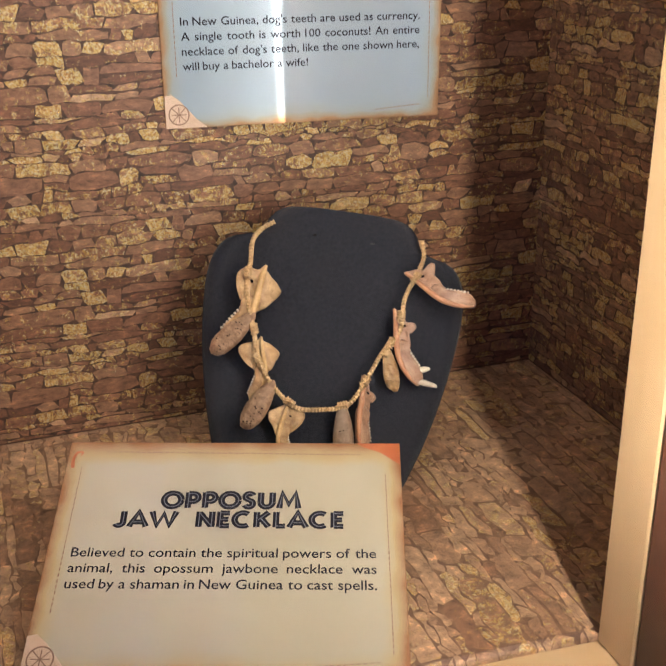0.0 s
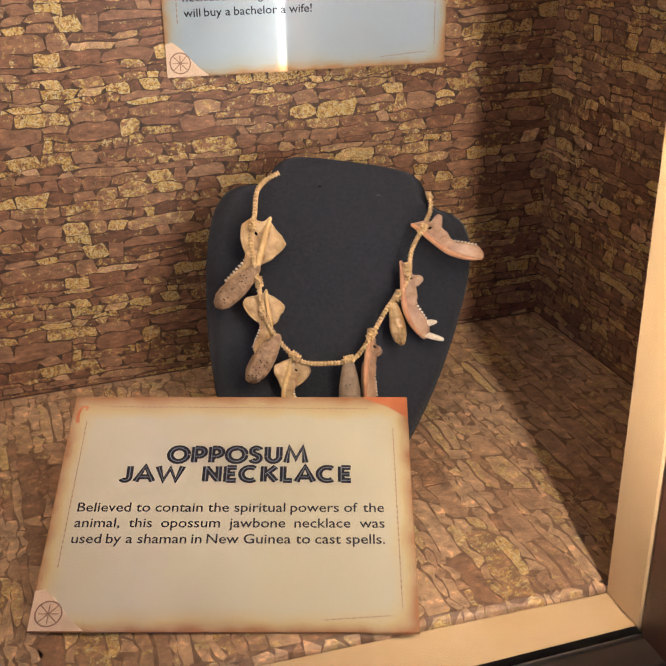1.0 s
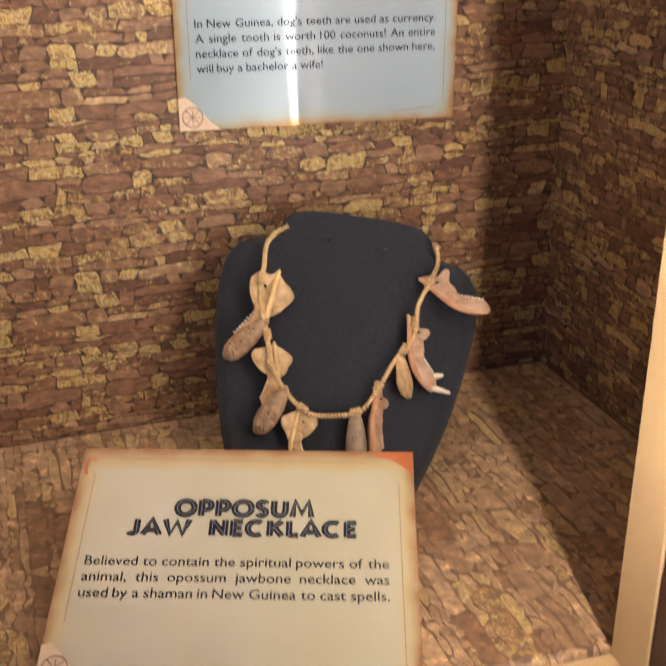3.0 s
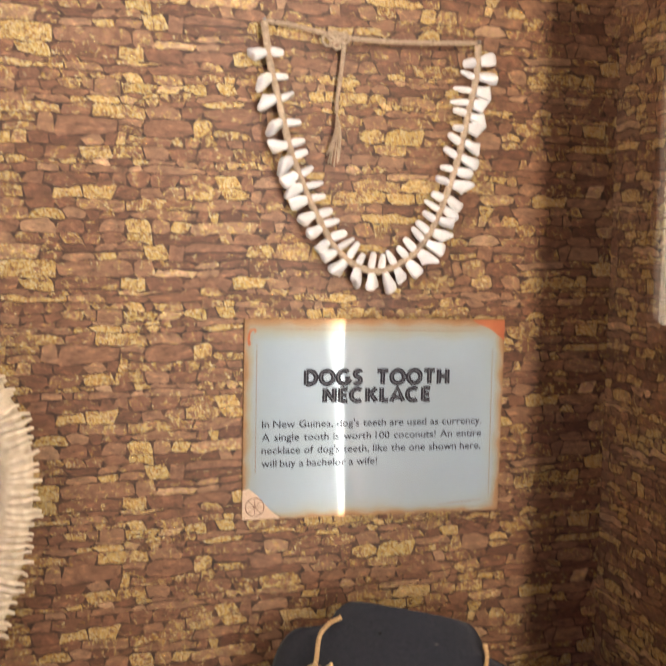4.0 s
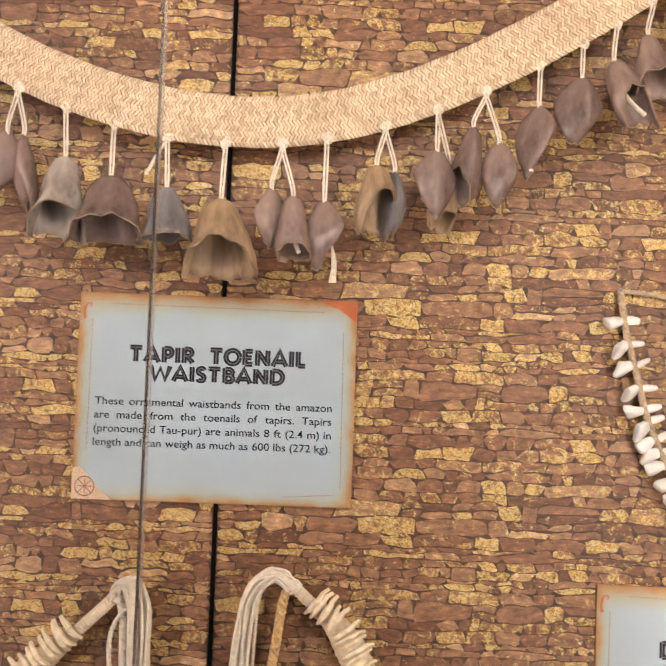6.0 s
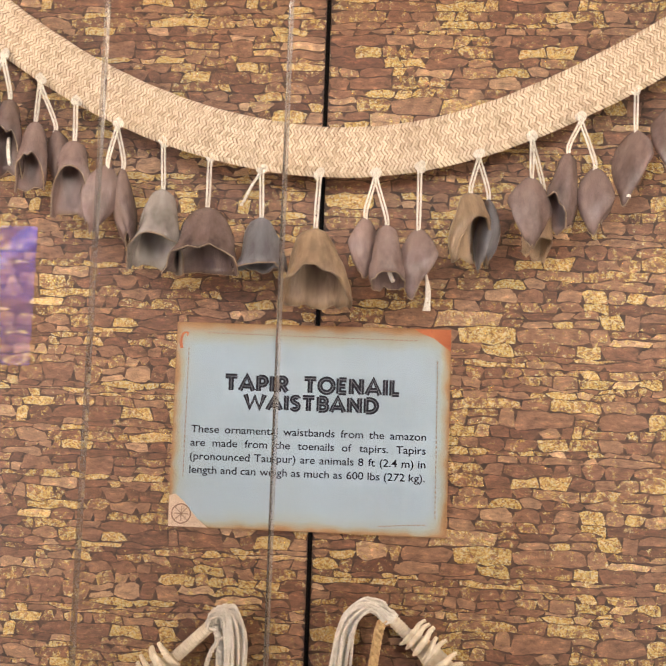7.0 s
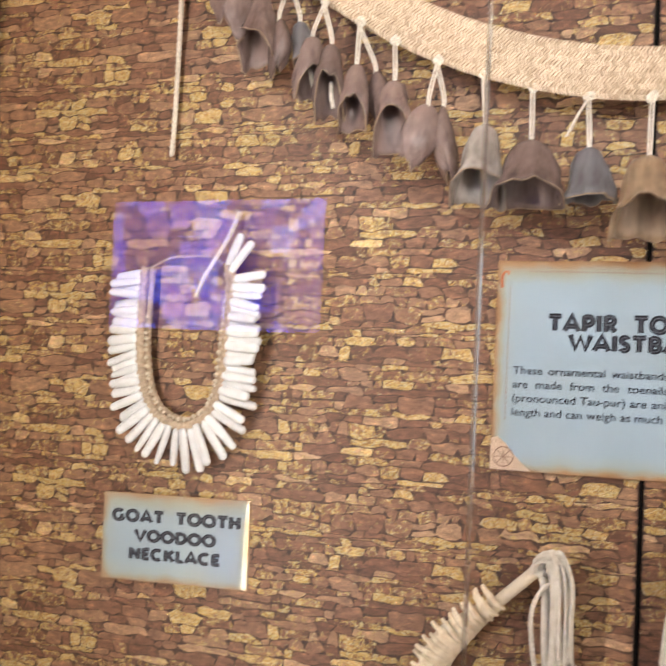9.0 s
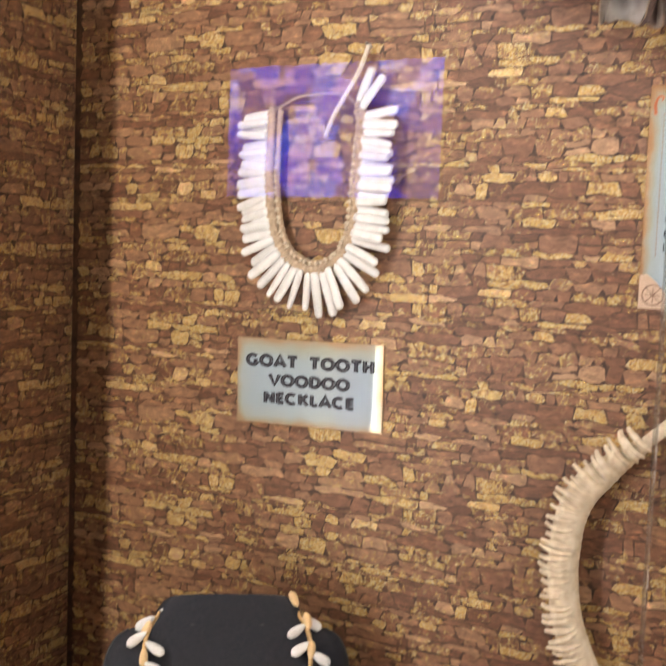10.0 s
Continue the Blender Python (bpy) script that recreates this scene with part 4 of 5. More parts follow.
def chunk_geo(length, width, depth, seed):
    """A squat molar crown: blocky, uneven, with a worn slanting end."""
    r2, g, seg = random.Random(seed), Geo(), 9
    rings = ((0.0, 0.50), (0.10, 0.66), (0.38, 0.84), (0.70, 1.0), (0.92, 0.94), (1.0, 0.70))
    slant, ph, squarish = r2.uniform(-0.35, 0.35), r2.random() * 40, r2.uniform(0.42, 0.65)
    verts = []
    for t, r in rings:
        for k in range(seg):
            a = 2 * math.pi * k / seg
            c, d = math.cos(a), math.sin(a)
            c, d = math.copysign(abs(c) ** squarish, c), math.copysign(abs(d) ** squarish, d)
            w = r * (1 + 0.30 * noise.noise(Vector((c * 1.6 + ph, d * 1.6, t * 2.4))))
            verts.append(Vector((c * w * width / 2, d * w * depth / 2, -length * t * (1 + slant * c * t))))
    n = len(rings)
    faces = [(i * seg + k, i * seg + (k + 1) % seg, (i + 1) * seg + (k + 1) % seg, (i + 1) * seg + k) for i in range(n - 1) for k in range(seg)]
    return g.add(verts, faces + [tuple(range(seg))[::-1], tuple((n - 1) * seg + k for k in range(seg))])


fangs = [tooth_geo(ln, w, 0.0040, b_).mesh("fang", WHITETOOTH) for ln, w, b_ in ((0.0118, 0.0054, 0.66), (0.0128, 0.0050, 0.56), (0.0104, 0.0058, 0.72))]
crowns = [chunk_geo(ln, w, 0.0068, 60 + k).mesh("crown", WHITETOOTH) for k, (ln, w) in enumerate(((0.0112, 0.0098), (0.0122, 0.0088), (0.0106, 0.0102), (0.0128, 0.0094), (0.0114, 0.0084), (0.0100, 0.0092)))]
station = resample(U, 0.0010)
at = 19
while at < len(station) - 6:
    q, t = station[at]
    inward = Vector((-t.z, 0, t.x))
    sparse = at < 72
    own(part("tooth", rnd.choice(crowns), None, dog, m=pointing(q - inward * 0.0016 + Vector((0, -0.0012, 0)), -inward + t * rnd.uniform(-0.25, 0.25), rnd.uniform(-24, 14), rnd.uniform(-60, 60), (rnd.uniform(0.78, 1.02), 1.0, rnd.uniform(0.85, 1.12)))))
    if rnd.random() < 0.93:
        own(part("fang", rnd.choice(fangs), None, dog, m=pointing(q + inward * 0.0010 + t * rnd.uniform(-0.002, 0.002), inward + t * rnd.uniform(-0.25, 0.40), rnd.uniform(-10, 14), 0, (rnd.uniform(0.85, 1.15), 1, rnd.uniform(0.75, 1.1)))))
    at += rnd.choice((13, 14, 15) if sparse else (8, 9, 10))
for x, z in ((0.2570, 1.7230), (0.4040, 1.7185)):
    own(part("pin", tube([Vector((x, 0.001, z)), Vector((x, -0.008, z + 0.001))], 0.0009, 6), STEEL, dog, "small steel pin"))

# the goat tooth necklace: a fan of long teeth on a bound cord
goat = thing("goat_tooth_necklace", "necklace of long white goat teeth hung on the wall", "necklace", Matrix.Translation((-0.32, 0, 1.65)))
V = smooth_path([wall(-0.3480, 1.7040, 0.010), wall(-0.3490, 1.6990, 0.011), wall(-0.3490, 1.6720, 0.012), wall(-0.3490, 1.6490, 0.012), wall(-0.3460, 1.6270, 0.012), wall(-0.3415, 1.6120, 0.012), wall(-0.3315, 1.5985, 0.012), wall(-0.3170, 1.5920, 0.012), wall(-0.3060, 1.5920, 0.012),
                 wall(-0.2930, 1.5990, 0.012), wall(-0.2850, 1.6120, 0.012), wall(-0.2810, 1.6300, 0.012), wall(-0.2800, 1.6510, 0.012), wall(-0.2790, 1.6720, 0.012), wall(-0.2775, 1.6950, 0.012), wall(-0.2830, 1.7060, 0.010)], 8)
own(part("bound_cord", wrapped_cord(V, 0.0034, 0.0042), GREYTWINE, goat, "brown bound cord"))
own(part("inner_cord", wrapped_cord([q + Vector((0, 0.003, 0)) + Vector((-t.z, 0, t.x)) * 0.0048 for q, t in resample(V, 0.002)], 0.0022, 0.0052), GREYTWINE, goat))
longs = [tooth_geo(0.0300, w, 0.0046, b_, 10).mesh("tooth", WHITETOOTH) for w, b_ in ((0.0066, 0.86), (0.0058, 0.74), (0.0072, 0.90), (0.0062, 0.96))]
stubs = [blob(0.0042, 0.0030, 0.0030, 8, 5).mesh("root_stub", TOOTH), blob(0.0034, 0.0026, 0.0028, 8, 5).mesh("root_stub", TOOTH)]
pts = resample(V, 0.00515)[1:]
for i, (q, t) in enumerate(pts):
    out = Vector((t.z, 0, -t.x))
    low = max(0.0, -out.z)
    fan = -0.14 if i < 2 else -0.85 if i > len(pts) - 2 else -0.45 if i > len(pts) - 3 else rnd.uniform(-0.10, 0.10) - (0.16 if 8 < i < 15 else 0.0)
    own(part("tooth", rnd.choice(longs), None, goat, m=pointing(q + out * 0.0012 + Vector((0, -0.0008 - 0.0018 * (i % 2), 0)), out - t * fan, rnd.uniform(-7, 9), rnd.uniform(-25, 25), (rnd.uniform(0.98, 1.24), 1, (0.82 + 0.21 * low) * rnd.uniform(0.88, 1.08)))))
    if 5 < i < len(pts) - 5:
        own(part("root_stub", rnd.choice(stubs), None, goat, "small pale tooth root", m=pointing(q - out * 0.0030 + t * rnd.uniform(-0.0012, 0.0012), -out + t * rnd.uniform(-0.2, 0.2), rnd.uniform(-8, 8))))
own(part("tie", rope(smooth_path([wall(-0.3480, 1.703, 0.010), wall(-0.3420, 1.7065, 0.007), wall(-0.3330, 1.7115, 0.005), wall(-0.3230, 1.7130, 0.005), wall(-0.2980, 1.7125, 0.006), wall(-0.2850, 1.7060, 0.009)], 8), 0.0010, 2, 0.005), GREYTWINE, goat))
own(part("loose_end", rope(smooth_path([wall(-0.2780, 1.7450, 0.006), wall(-0.2830, 1.727, 0.010), wall(-0.2910, 1.7100, 0.014), wall(-0.2990, 1.697, 0.014), wall(-0.3070, 1.6830, 0.010)], 8), 0.0017, 2, 0.009), COTTON, goat, "pale loose string end"))
own(part("pin", tube([Vector((-0.279, 0.001, 1.744)), Vector((-0.279, -0.009, 1.7455))], 0.0009, 6), STEEL, goat, "small steel pin"))

# ---------------------------------------------------------------- the waistband of toenails
def band_z(x):
    return 1.8218 - 0.0205 * x + 1.74 * x ** 2 - 0.245 * x ** 3 - 2.22 * x ** 4


belt = thing("toenail_waistband", "woven palm waistband hung with dark tapir toenails", "waistband", Matrix.Translation((0.0, 0, 1.82)))
BAND_Y, HALF = -0.022, 0.0166
strip_g, run, prev, cols = Geo(), 0.0, None, []
for i in range(137):
    x, e = -0.33 + i * 0.005, 0.0005
    t = Vector((2 * e, 0, band_z(x + e) - band_z(x - e))).normalized()
    c = Vector((x, BAND_Y + 0.0035 * math.sin(x * 23) - 0.02 * max(0.0, abs(x) - 0.2), band_z(x)))
    run += (c - prev).length if prev is not None else 0
    prev = c
    cols.append((c, Vector((-t.z, 0, t.x)), run))
prof = [(-1.0, 0.0), (-0.97, -0.0010), (-0.5, -0.0020), (0.0, -0.0023), (0.5, -0.0020), (0.97, -0.0010), (1.0, 0.0), (0.95, 0.0012), (0.0, 0.0008), (-0.95, 0.0012)]
for c, nrm, r in cols:
    strip_g.v += [tuple(c + nrm * (HALF * 0.97 * s) + Vector((0, dy, 0))) for s, dy in prof]
K = len(prof)
for i in range(len(cols) - 1):
    for k in range(K):
        strip_g.f.append((i * K + k, i * K + (k + 1) % K, (i + 1) * K + (k + 1) % K, (i + 1) * K + k))
# the band under the plait is coloured dark to paint shade between strands
own(part("woven_band", strip_g, STRAWGAP, belt, "palm band darkened as the shade between its strands"))
RUNS = [c[2] for c in cols]


def on_band(u, v, out):
    """A point on the band's front: u along it, v across it from -1 to 1."""
    i = min(len(cols) - 2, max(0, int(np.searchsorted(RUNS, u)) - 1))
    f = (u - RUNS[i]) / (RUNS[i + 1] - RUNS[i])
    (c0, n0, _), (c1, n1, _) = cols[i], cols[i + 1]
    wob = 1 + 0.02 * noise.noise(Vector((u * 60, 0, 0)))
    y = -0.0023 + 0.0013 * v * v - out
    return c0.lerp(c1, f) + n0.lerp(n1, f) * (HALF * v * wob) + Vector((0, y, 0))


# the plait: short flat strands that lean one way and the other in turn, row by row
plait, rp = Geo(), random.Random(91)
ROWS, PITCH = 10, 0.00240
for r in range(ROWS):
    v0, v1 = -1 + 2 * r / ROWS, -1 + 2 * (r + 1) / ROWS
    slant = (0.0019 if r % 2 else -0.0019)
    u = 0.004 + (r % 3) * PITCH / 3
    while u < RUNS[-1] - 0.004:
        w, j1, j2 = PITCH * rp.uniform(0.35, 0.42), rp.uniform(-1, 1) * 0.00022, rp.uniform(-0.05, 0.05) / ROWS
        verts = []
        for s, lift in ((-0.06, -0.0003), (0.25, 0.0008), (0.75, 0.0008), (1.06, -0.0003)):
            vv = min(1.0, max(-1.0, v0 + (v1 - v0) * s + j2))
            cu = u + slant * (s - 0.5) + j1
            verts += [on_band(cu - w, vv, lift * 0.35), on_band(cu, vv, lift + 0.00012), on_band(cu + w, vv, lift * 0.35)]
        plait.add(verts, [(a + b_, a + b_ + 1, a + b_ + 4, a + b_ + 3) for a in (0, 3, 6) for b_ in (0, 1)])
        u += PITCH * rp.uniform(0.96, 1.04)
tagged(own(part("plait", plait, STRAW, belt, "tan palm strands plaited in a herringbone")), kind="stuff")

SHAPES = {"bell": ((0.0, 0.05, 0.2, 0.45, 0.75, 1.0), (0.08, 0.36, 0.56, 0.75, 0.91, 1.06)), "tube": ((0.0, 0.05, 0.2, 0.5, 0.8, 1.0), (0.14, 0.48, 0.66, 0.84, 1.0, 0.92)), "leaf": ((0.0, 0.1, 0.3, 0.55, 0.8, 1.0), (0.06, 0.42, 0.78, 1.0, 0.82, 0.36))}


def nail_geo(length, width, depth, shape, notch, seed):
    """A hollow hoof shell hung from 0, its front towards -y: a domed top widening to a torn mouth. notch: how much of the front is cut away in an arch (bell, tube) or of the back (leaf)."""
    g, seg, rings, ph = Geo(), 24, 12, random.Random(seed).random() * 30
    outer, inner = [], []
    for i in range(rings + 1):
        t = i / rings
        grow = float(np.interp(t, *SHAPES[shape]))
        ro, ri = [], []
        for k in range(seg):
            a = 2 * math.pi * k / seg
            front = -math.sin(a)
            if shape == "leaf":
                reach = 1 - notch * (0.5 - 0.5 * front) - 0.16 * (1 - abs(front)) ** 0.7
            else:
                reach = 1 - notch * max(0.0, front) ** 0.75 - 0.07 * max(0.0, -front)
            reach += (0.10 * noise.noise(Vector((math.cos(a) * 2.2 + ph, math.sin(a) * 2.2, 0))) + 0.05 * noise.noise(Vector((math.cos(a) * 7 + ph, math.sin(a) * 7, 3)))) * t
            w = width / 2 * grow * (1 + 0.26 * noise.noise(Vector((math.cos(a) * 1.2, math.sin(a) * 1.2 + ph, t * 2.2))) + 0.07 * noise.noise(Vector((math.cos(a) * 4, math.sin(a) * 4 + ph, t * 5))))
            d = depth / 2 * grow * (1.0 if front < 0 else 0.82 if shape != "leaf" else 0.60)
            p = Vector((math.cos(a) * w, math.sin(a) * d - 0.003 * t * t, -length * reach * t))
            ro.append(p)
            ri.append(Vector((p.x * 0.90, p.y * 0.88, p.z if i == rings else p.z * 0.96 - 0.0012)))
        outer.append(ro)
        inner.append(ri)
    n, o = rings + 1, (rings + 1) * seg
    faces = [(i * seg + k, i * seg + (k + 1) % seg, (i + 1) * seg + (k + 1) % seg, (i + 1) * seg + k) for i in range(rings) for k in range(seg)]
    faces += [(o + (i + 1) * seg + k, o + (i + 1) * seg + (k + 1) % seg, o + i * seg + (k + 1) % seg, o + i * seg + k) for i in range(rings) for k in range(seg)]
    faces += [(rings * seg + k, rings * seg + (k + 1) % seg, o + rings * seg + (k + 1) % seg, o + rings * seg + k) for k in range(seg)]
    return g.add([p for r in outer for p in r] + [p for r in inner for p in r], faces)


hung = []


def toenail(hook_x, top, length, swing, width, shape, notch, turn=0.0, material=None, out=0.033, lean=-4.0, label="", plug=False):
    """One toenail (millimetres) on its string: hook_x on the band, top as x and z of the nail's crown."""
    seed = len(hung)
    hung.append(top)
    e = 0.001
    t = Vector((2 * e, 0, band_z(hook_x + e) - band_z(hook_x - e))).normalized()
    for _ in range(3):
        mid = hook_x - t.z * (HALF - 0.0012)
        t = Vector((2 * e, 0, band_z(mid + e) - band_z(mid - e))).normalized()
    hook = Vector((mid, BAND_Y - 0.0025, band_z(mid))) - Vector((-t.z, 0, t.x)) * (HALF - 0.0012)
    crown = Vector((top[0], -out, top[1]))
    nail = own(part("toenail", nail_geo(length * 0.001, width * 0.001, max(20.0, width * 0.72) * 0.001, shape, notch, 300 + seed), material or NAIL, belt, label, m=Matrix.Translation(crown) @ pose(0, 0, 0, 0, -swing, 0) @ pose(0, 0, 0, lean, 0, turn)))
    mouth = nail.data.vertices[288:312]
    part("rim", tube([v.co.copy() for v in mouth] + [mouth[0].co.copy()], 0.00042, 5), TANNAIL, nail, "pale torn rim")
    strings = Geo()
    for s in (-1, 1):
        tube(smooth_path([hook + Vector((0.0012 * s, 0.001, 0.0025)), hook + Vector((0.0010 * s, -0.002, -0.003)), crown + Vector((0.0009 * s, 0, 0.005)), crown + Vector((0.0004 * s, -0.001, -0.004))], 6), 0.00068, 6, strings)
    own(part("tie_string", strings, COTTON, belt))
    if plug:
        part("string_end", tube(smooth_path([Vector((0, 0.001, -length * 0.0005)), Vector((0.001, -0.002, -length * 0.0007)), Vector((0.0035, -0.005, -length * 0.00088))], 5), 0.0014, 7), COTTON, nail, "white string end inside")
    kn = Geo()
    for k in range(4):
        r, c = 0.0021, hook + Vector((rnd.uniform(-0.0012, 0.0012), -0.0012, rnd.uniform(-0.0012, 0.0018)))
        tube([c + Vector((math.cos(a) * r, -math.sin(a * 2) * 0.0010, math.sin(a) * r)) for a in (j * 0.7 for j in range(10))], 0.0008, 5, kn)
    own(part("knot", kn, COTTON, belt))


SLATE, TAN = "slate grey hollow toenail", "tan hollow toenail"
toenail(-0.306, (-0.304, 1.936), 42, 4, 27, "tube", 0.40, 25)
toenail(-0.290, (-0.286, 1.914), 46, 6, 26, "leaf", 0.25, -15)
toenail(-0.267, (-0.272, 1.897), 44, 2, 24, "leaf", 0.2, 30, out=0.036)
toenail(-0.267, (-0.257, 1.890), 50, 6, 34, "bell", 0.42, -30)
toenail(-0.239, (-0.240, 1.870), 45, 5, 20, "leaf", 0.15, -40, out=0.038)
toenail(-0.239, (-0.230, 1.870), 32, 13, 18, "tube", 0.1, 10, BLUENAIL, 0.028, label=SLATE)
toenail(-0.213, (-0.217, 1.857), 44, -5, 24, "tube", 0.50, 50, plug=True)
toenail(-0.213, (-0.203, 1.850), 52, 4, 22, "tube", 0.58, 0, out=0.036, plug=True)
toenail(-0.187, (-0.184, 1.835), 46, 1, 21, "tube", 0.46, 0, out=0.037)
toenail(-0.187, (-0.174, 1.832), 36, 15, 20, "leaf", 0.2, -40, out=0.030)
toenail(-0.162, (-0.158, 1.823), 50, 1, 25, "tube", 0.62, 8, out=0.036)
toenail(-0.133, (-0.135, 1.808), 46, -14, 28, "leaf", 0.2, 25, out=0.035)
toenail(-0.133, (-0.127, 1.808), 56, 2, 17, "leaf", 0.1, 80, out=0.029)
toenail(-0.102, (-0.099, 1.793), 53, -4, 33, "bell", 0.40, 12, PALENAIL, label="shiny pale grey hollow toenail")
toenail(-0.071, (-0.069, 1.781), 43, -1, 46, "bell", 0.32, 0, out=0.036)
toenail(-0.037, (-0.035, 1.776), 35, 2, 31, "bell", 0.10, 0, BLUENAIL, label=SLATE)
toenail(0.000, (0.000, 1.769), 50, 0, 43, "bell", 0.44, 6, TANNAIL, 0.037, label=TAN)
toenail(0.036, (0.031, 1.778), 41, -5, 22, "leaf", 0.15, 30)
toenail(0.036, (0.044, 1.772), 42, 3, 22, "tube", 0.26, 0, out=0.037, plug=True)
toenail(0.064, (0.064, 1.771), 47, 0, 26, "leaf", 0.35, -22, out=0.035)
toenail(0.101, (0.096, 1.793), 44, -4, 31, "tube", 0.62, 42, TANNAIL, 0.036, label=TAN)
toenail(0.101, (0.107, 1.792), 48, 2, 21, "leaf", 0.1, -60, BLUENAIL, 0.028, label=SLATE)
toenail(0.134, (0.133, 1.805), 47, -4, 27, "leaf", 0.30, 15, out=0.036)
toenail(0.134, (0.141, 1.796), 42, -12, 20, "tube", 0.30, 50, TANNAIL, 0.028, label=TAN)
toenail(0.164, (0.156, 1.820), 50, -3, 19, "tube", 0.45, -55)
toenail(0.164, (0.171, 1.811), 44, 3, 25, "leaf", 0.2, -25, out=0.035)
toenail(0.198, (0.196, 1.835), 51, -3, 28, "leaf", 0.40, -45, out=0.035, plug=True)
toenail(0.225, (0.223, 1.855), 48, -7, 29, "leaf", 0.15, -12)
toenail(0.246, (0.242, 1.864), 45, 18, 28, "tube", 0.55, 25, out=0.036, plug=True)
toenail(0.269, (0.264, 1.883), 42, 3, 27, "bell", 0.35, 10)
toenail(0.290, (0.289, 1.899), 44, -4, 26, "leaf", 0.2, 30)
toenail(0.310, (0.309, 1.914), 44, 2, 26, "tube", 0.40, -20)
loose = tube(smooth_path([Vector((-0.0385, -0.025, 1.806)), Vector((-0.0430, -0.028, 1.797)), Vector((-0.0480, -0.027, 1.787))], 5), 0.0010, 6)
for k in range(5):
    tube([Vector((-0.0480, -0.027, 1.788)), Vector((-0.0488 + rnd.uniform(-1, 1) * 0.0015, -0.027, 1.7845))], 0.0005, 4, loose)
own(part("loose_string", loose, COTTON, belt, "cut end of a tie string"))
fr = Geo()
for k in range(6):
    tube(smooth_path([Vector((0.0695, -0.036, 1.742)), Vector((0.0712 + rnd.uniform(-1, 1) * 0.0012, -0.037, 1.730)), Vector((0.0705 + rnd.uniform(-1, 1) * 0.003, -0.036, 1.7190))], 5), 0.0007, 4, fr)
own(part("frayed_end", fr, COTTON, belt, "frayed string end"))
for x, low in ((0.3275, 1.7535), (-0.3352, 1.7865)):
    s = 1 if x > 0 else -1
    own(part("hanging_tie", rope(smooth_path([Vector((s * 0.327, BAND_Y, band_z(s * 0.327))), Vector((x + 0.004, -0.016, 2.00)), Vector((x + 0.002, -0.008, 1.90)), Vector((x + 0.001, -0.006, 1.82)), Vector((x, -0.006, low))], 12), 0.0019, 2, 0.008), COTTON, belt, "pale hanging tie string"))
    own(part("pin", tube([Vector((x + 0.004, 0.001, 2.0)), Vector((x + 0.004, -0.022, 2.001))], 0.0012, 6), STEEL, belt, "small steel pin"))

# ---------------------------------------------------------------- the spiny collar of fish vertebrae
collar = thing("spine_collar", "cream collar of spiny fish bones with cotton tassels", "collar", Matrix.Translation((-0.012, 0, 1.44)))
RING = smooth_path([wall(0.0640, 1.5185, 0.013), wall(0.0805, 1.5050, 0.014), wall(0.0955, 1.4800, 0.014), wall(0.1020, 1.4600, 0.014), wall(0.1038, 1.4420, 0.014), wall(0.1020, 1.4190, 0.014), wall(0.0980, 1.4005, 0.014), wall(0.0940, 1.3810, 0.014), wall(0.0780, 1.3420, 0.014), wall(0.0450, 1.3080, 0.014), wall(-0.0080, 1.2960, 0.014),
                    wall(-0.0600, 1.3080, 0.014), wall(-0.1000, 1.3380, 0.014), wall(-0.1200, 1.3750, 0.014), wall(-0.1260, 1.4080, 0.014), wall(-0.1255, 1.4290, 0.014), wall(-0.1230, 1.4470, 0.014), wall(-0.1145, 1.4660, 0.014), wall(-0.0970, 1.4840, 0.014), wall(-0.0800, 1.4985, 0.014)], 8)
own(part("core", tube([q for q, _ in resample(RING, 0.003)], lambda t: 0.0098 * min(1.0, 0.45 + 9 * min(t, 1 - t)) * (1 + 0.035 * math.sin(t * 640)), 12, squash=0.9, normal=(0, -1, 0)), VERTEBRA, collar))
spines = []
for s in range(4):
    r2 = random.Random(40 + s)
    line = [Vector((0, -0.0045, 0.0065)), Vector((0, -0.0082, 0.003)), Vector((0.0003, -0.0092, -0.002)), Vector((0, -0.0082, -0.007)), Vector((0.0004, -0.0060, -0.0110)), Vector((r2.uniform(-0.0012, 0.0012), -0.0045, -0.0142 - r2.uniform(0, 0.002)))]
    spines.append(tube(smooth_path(line, 4), lambda t: 0.0027 * min(1.0, 0.45 + t * 1.4) * (1 - 0.42 * max(0.0, t - 0.55) / 0.45), 7, squash=0.7, normal=(1, 0, 0)).mesh("spine", VERTEBRA))
for q, t in resample(RING, 0.0049):
    out = Vector((-t.z, 0, t.x))
    own(part("spine", rnd.choice(spines), None, collar, m=pointing(q, out + t * rnd.uniform(-0.22, 0.10), rnd.uniform(-8, 8), rnd.uniform(-12, 12), (rnd.uniform(0.9, 1.2), 1, rnd.uniform(0.78, 1.02)))))
for a, b_ in ((wall(0.0650, 1.5178, 0.013), wall(0.0525, 1.5290, 0.013)), (wall(-0.0810, 1.4980, 0.013), wall(-0.0580, 1.5200, 0.013))):
    own(part("wrapped_end", wrapped_cord(smooth_path([a, (a + b_) / 2, b_], 8), 0.0038, 0.0022, deep=0.10), WRAP, collar, "end bound in cream cotton"))

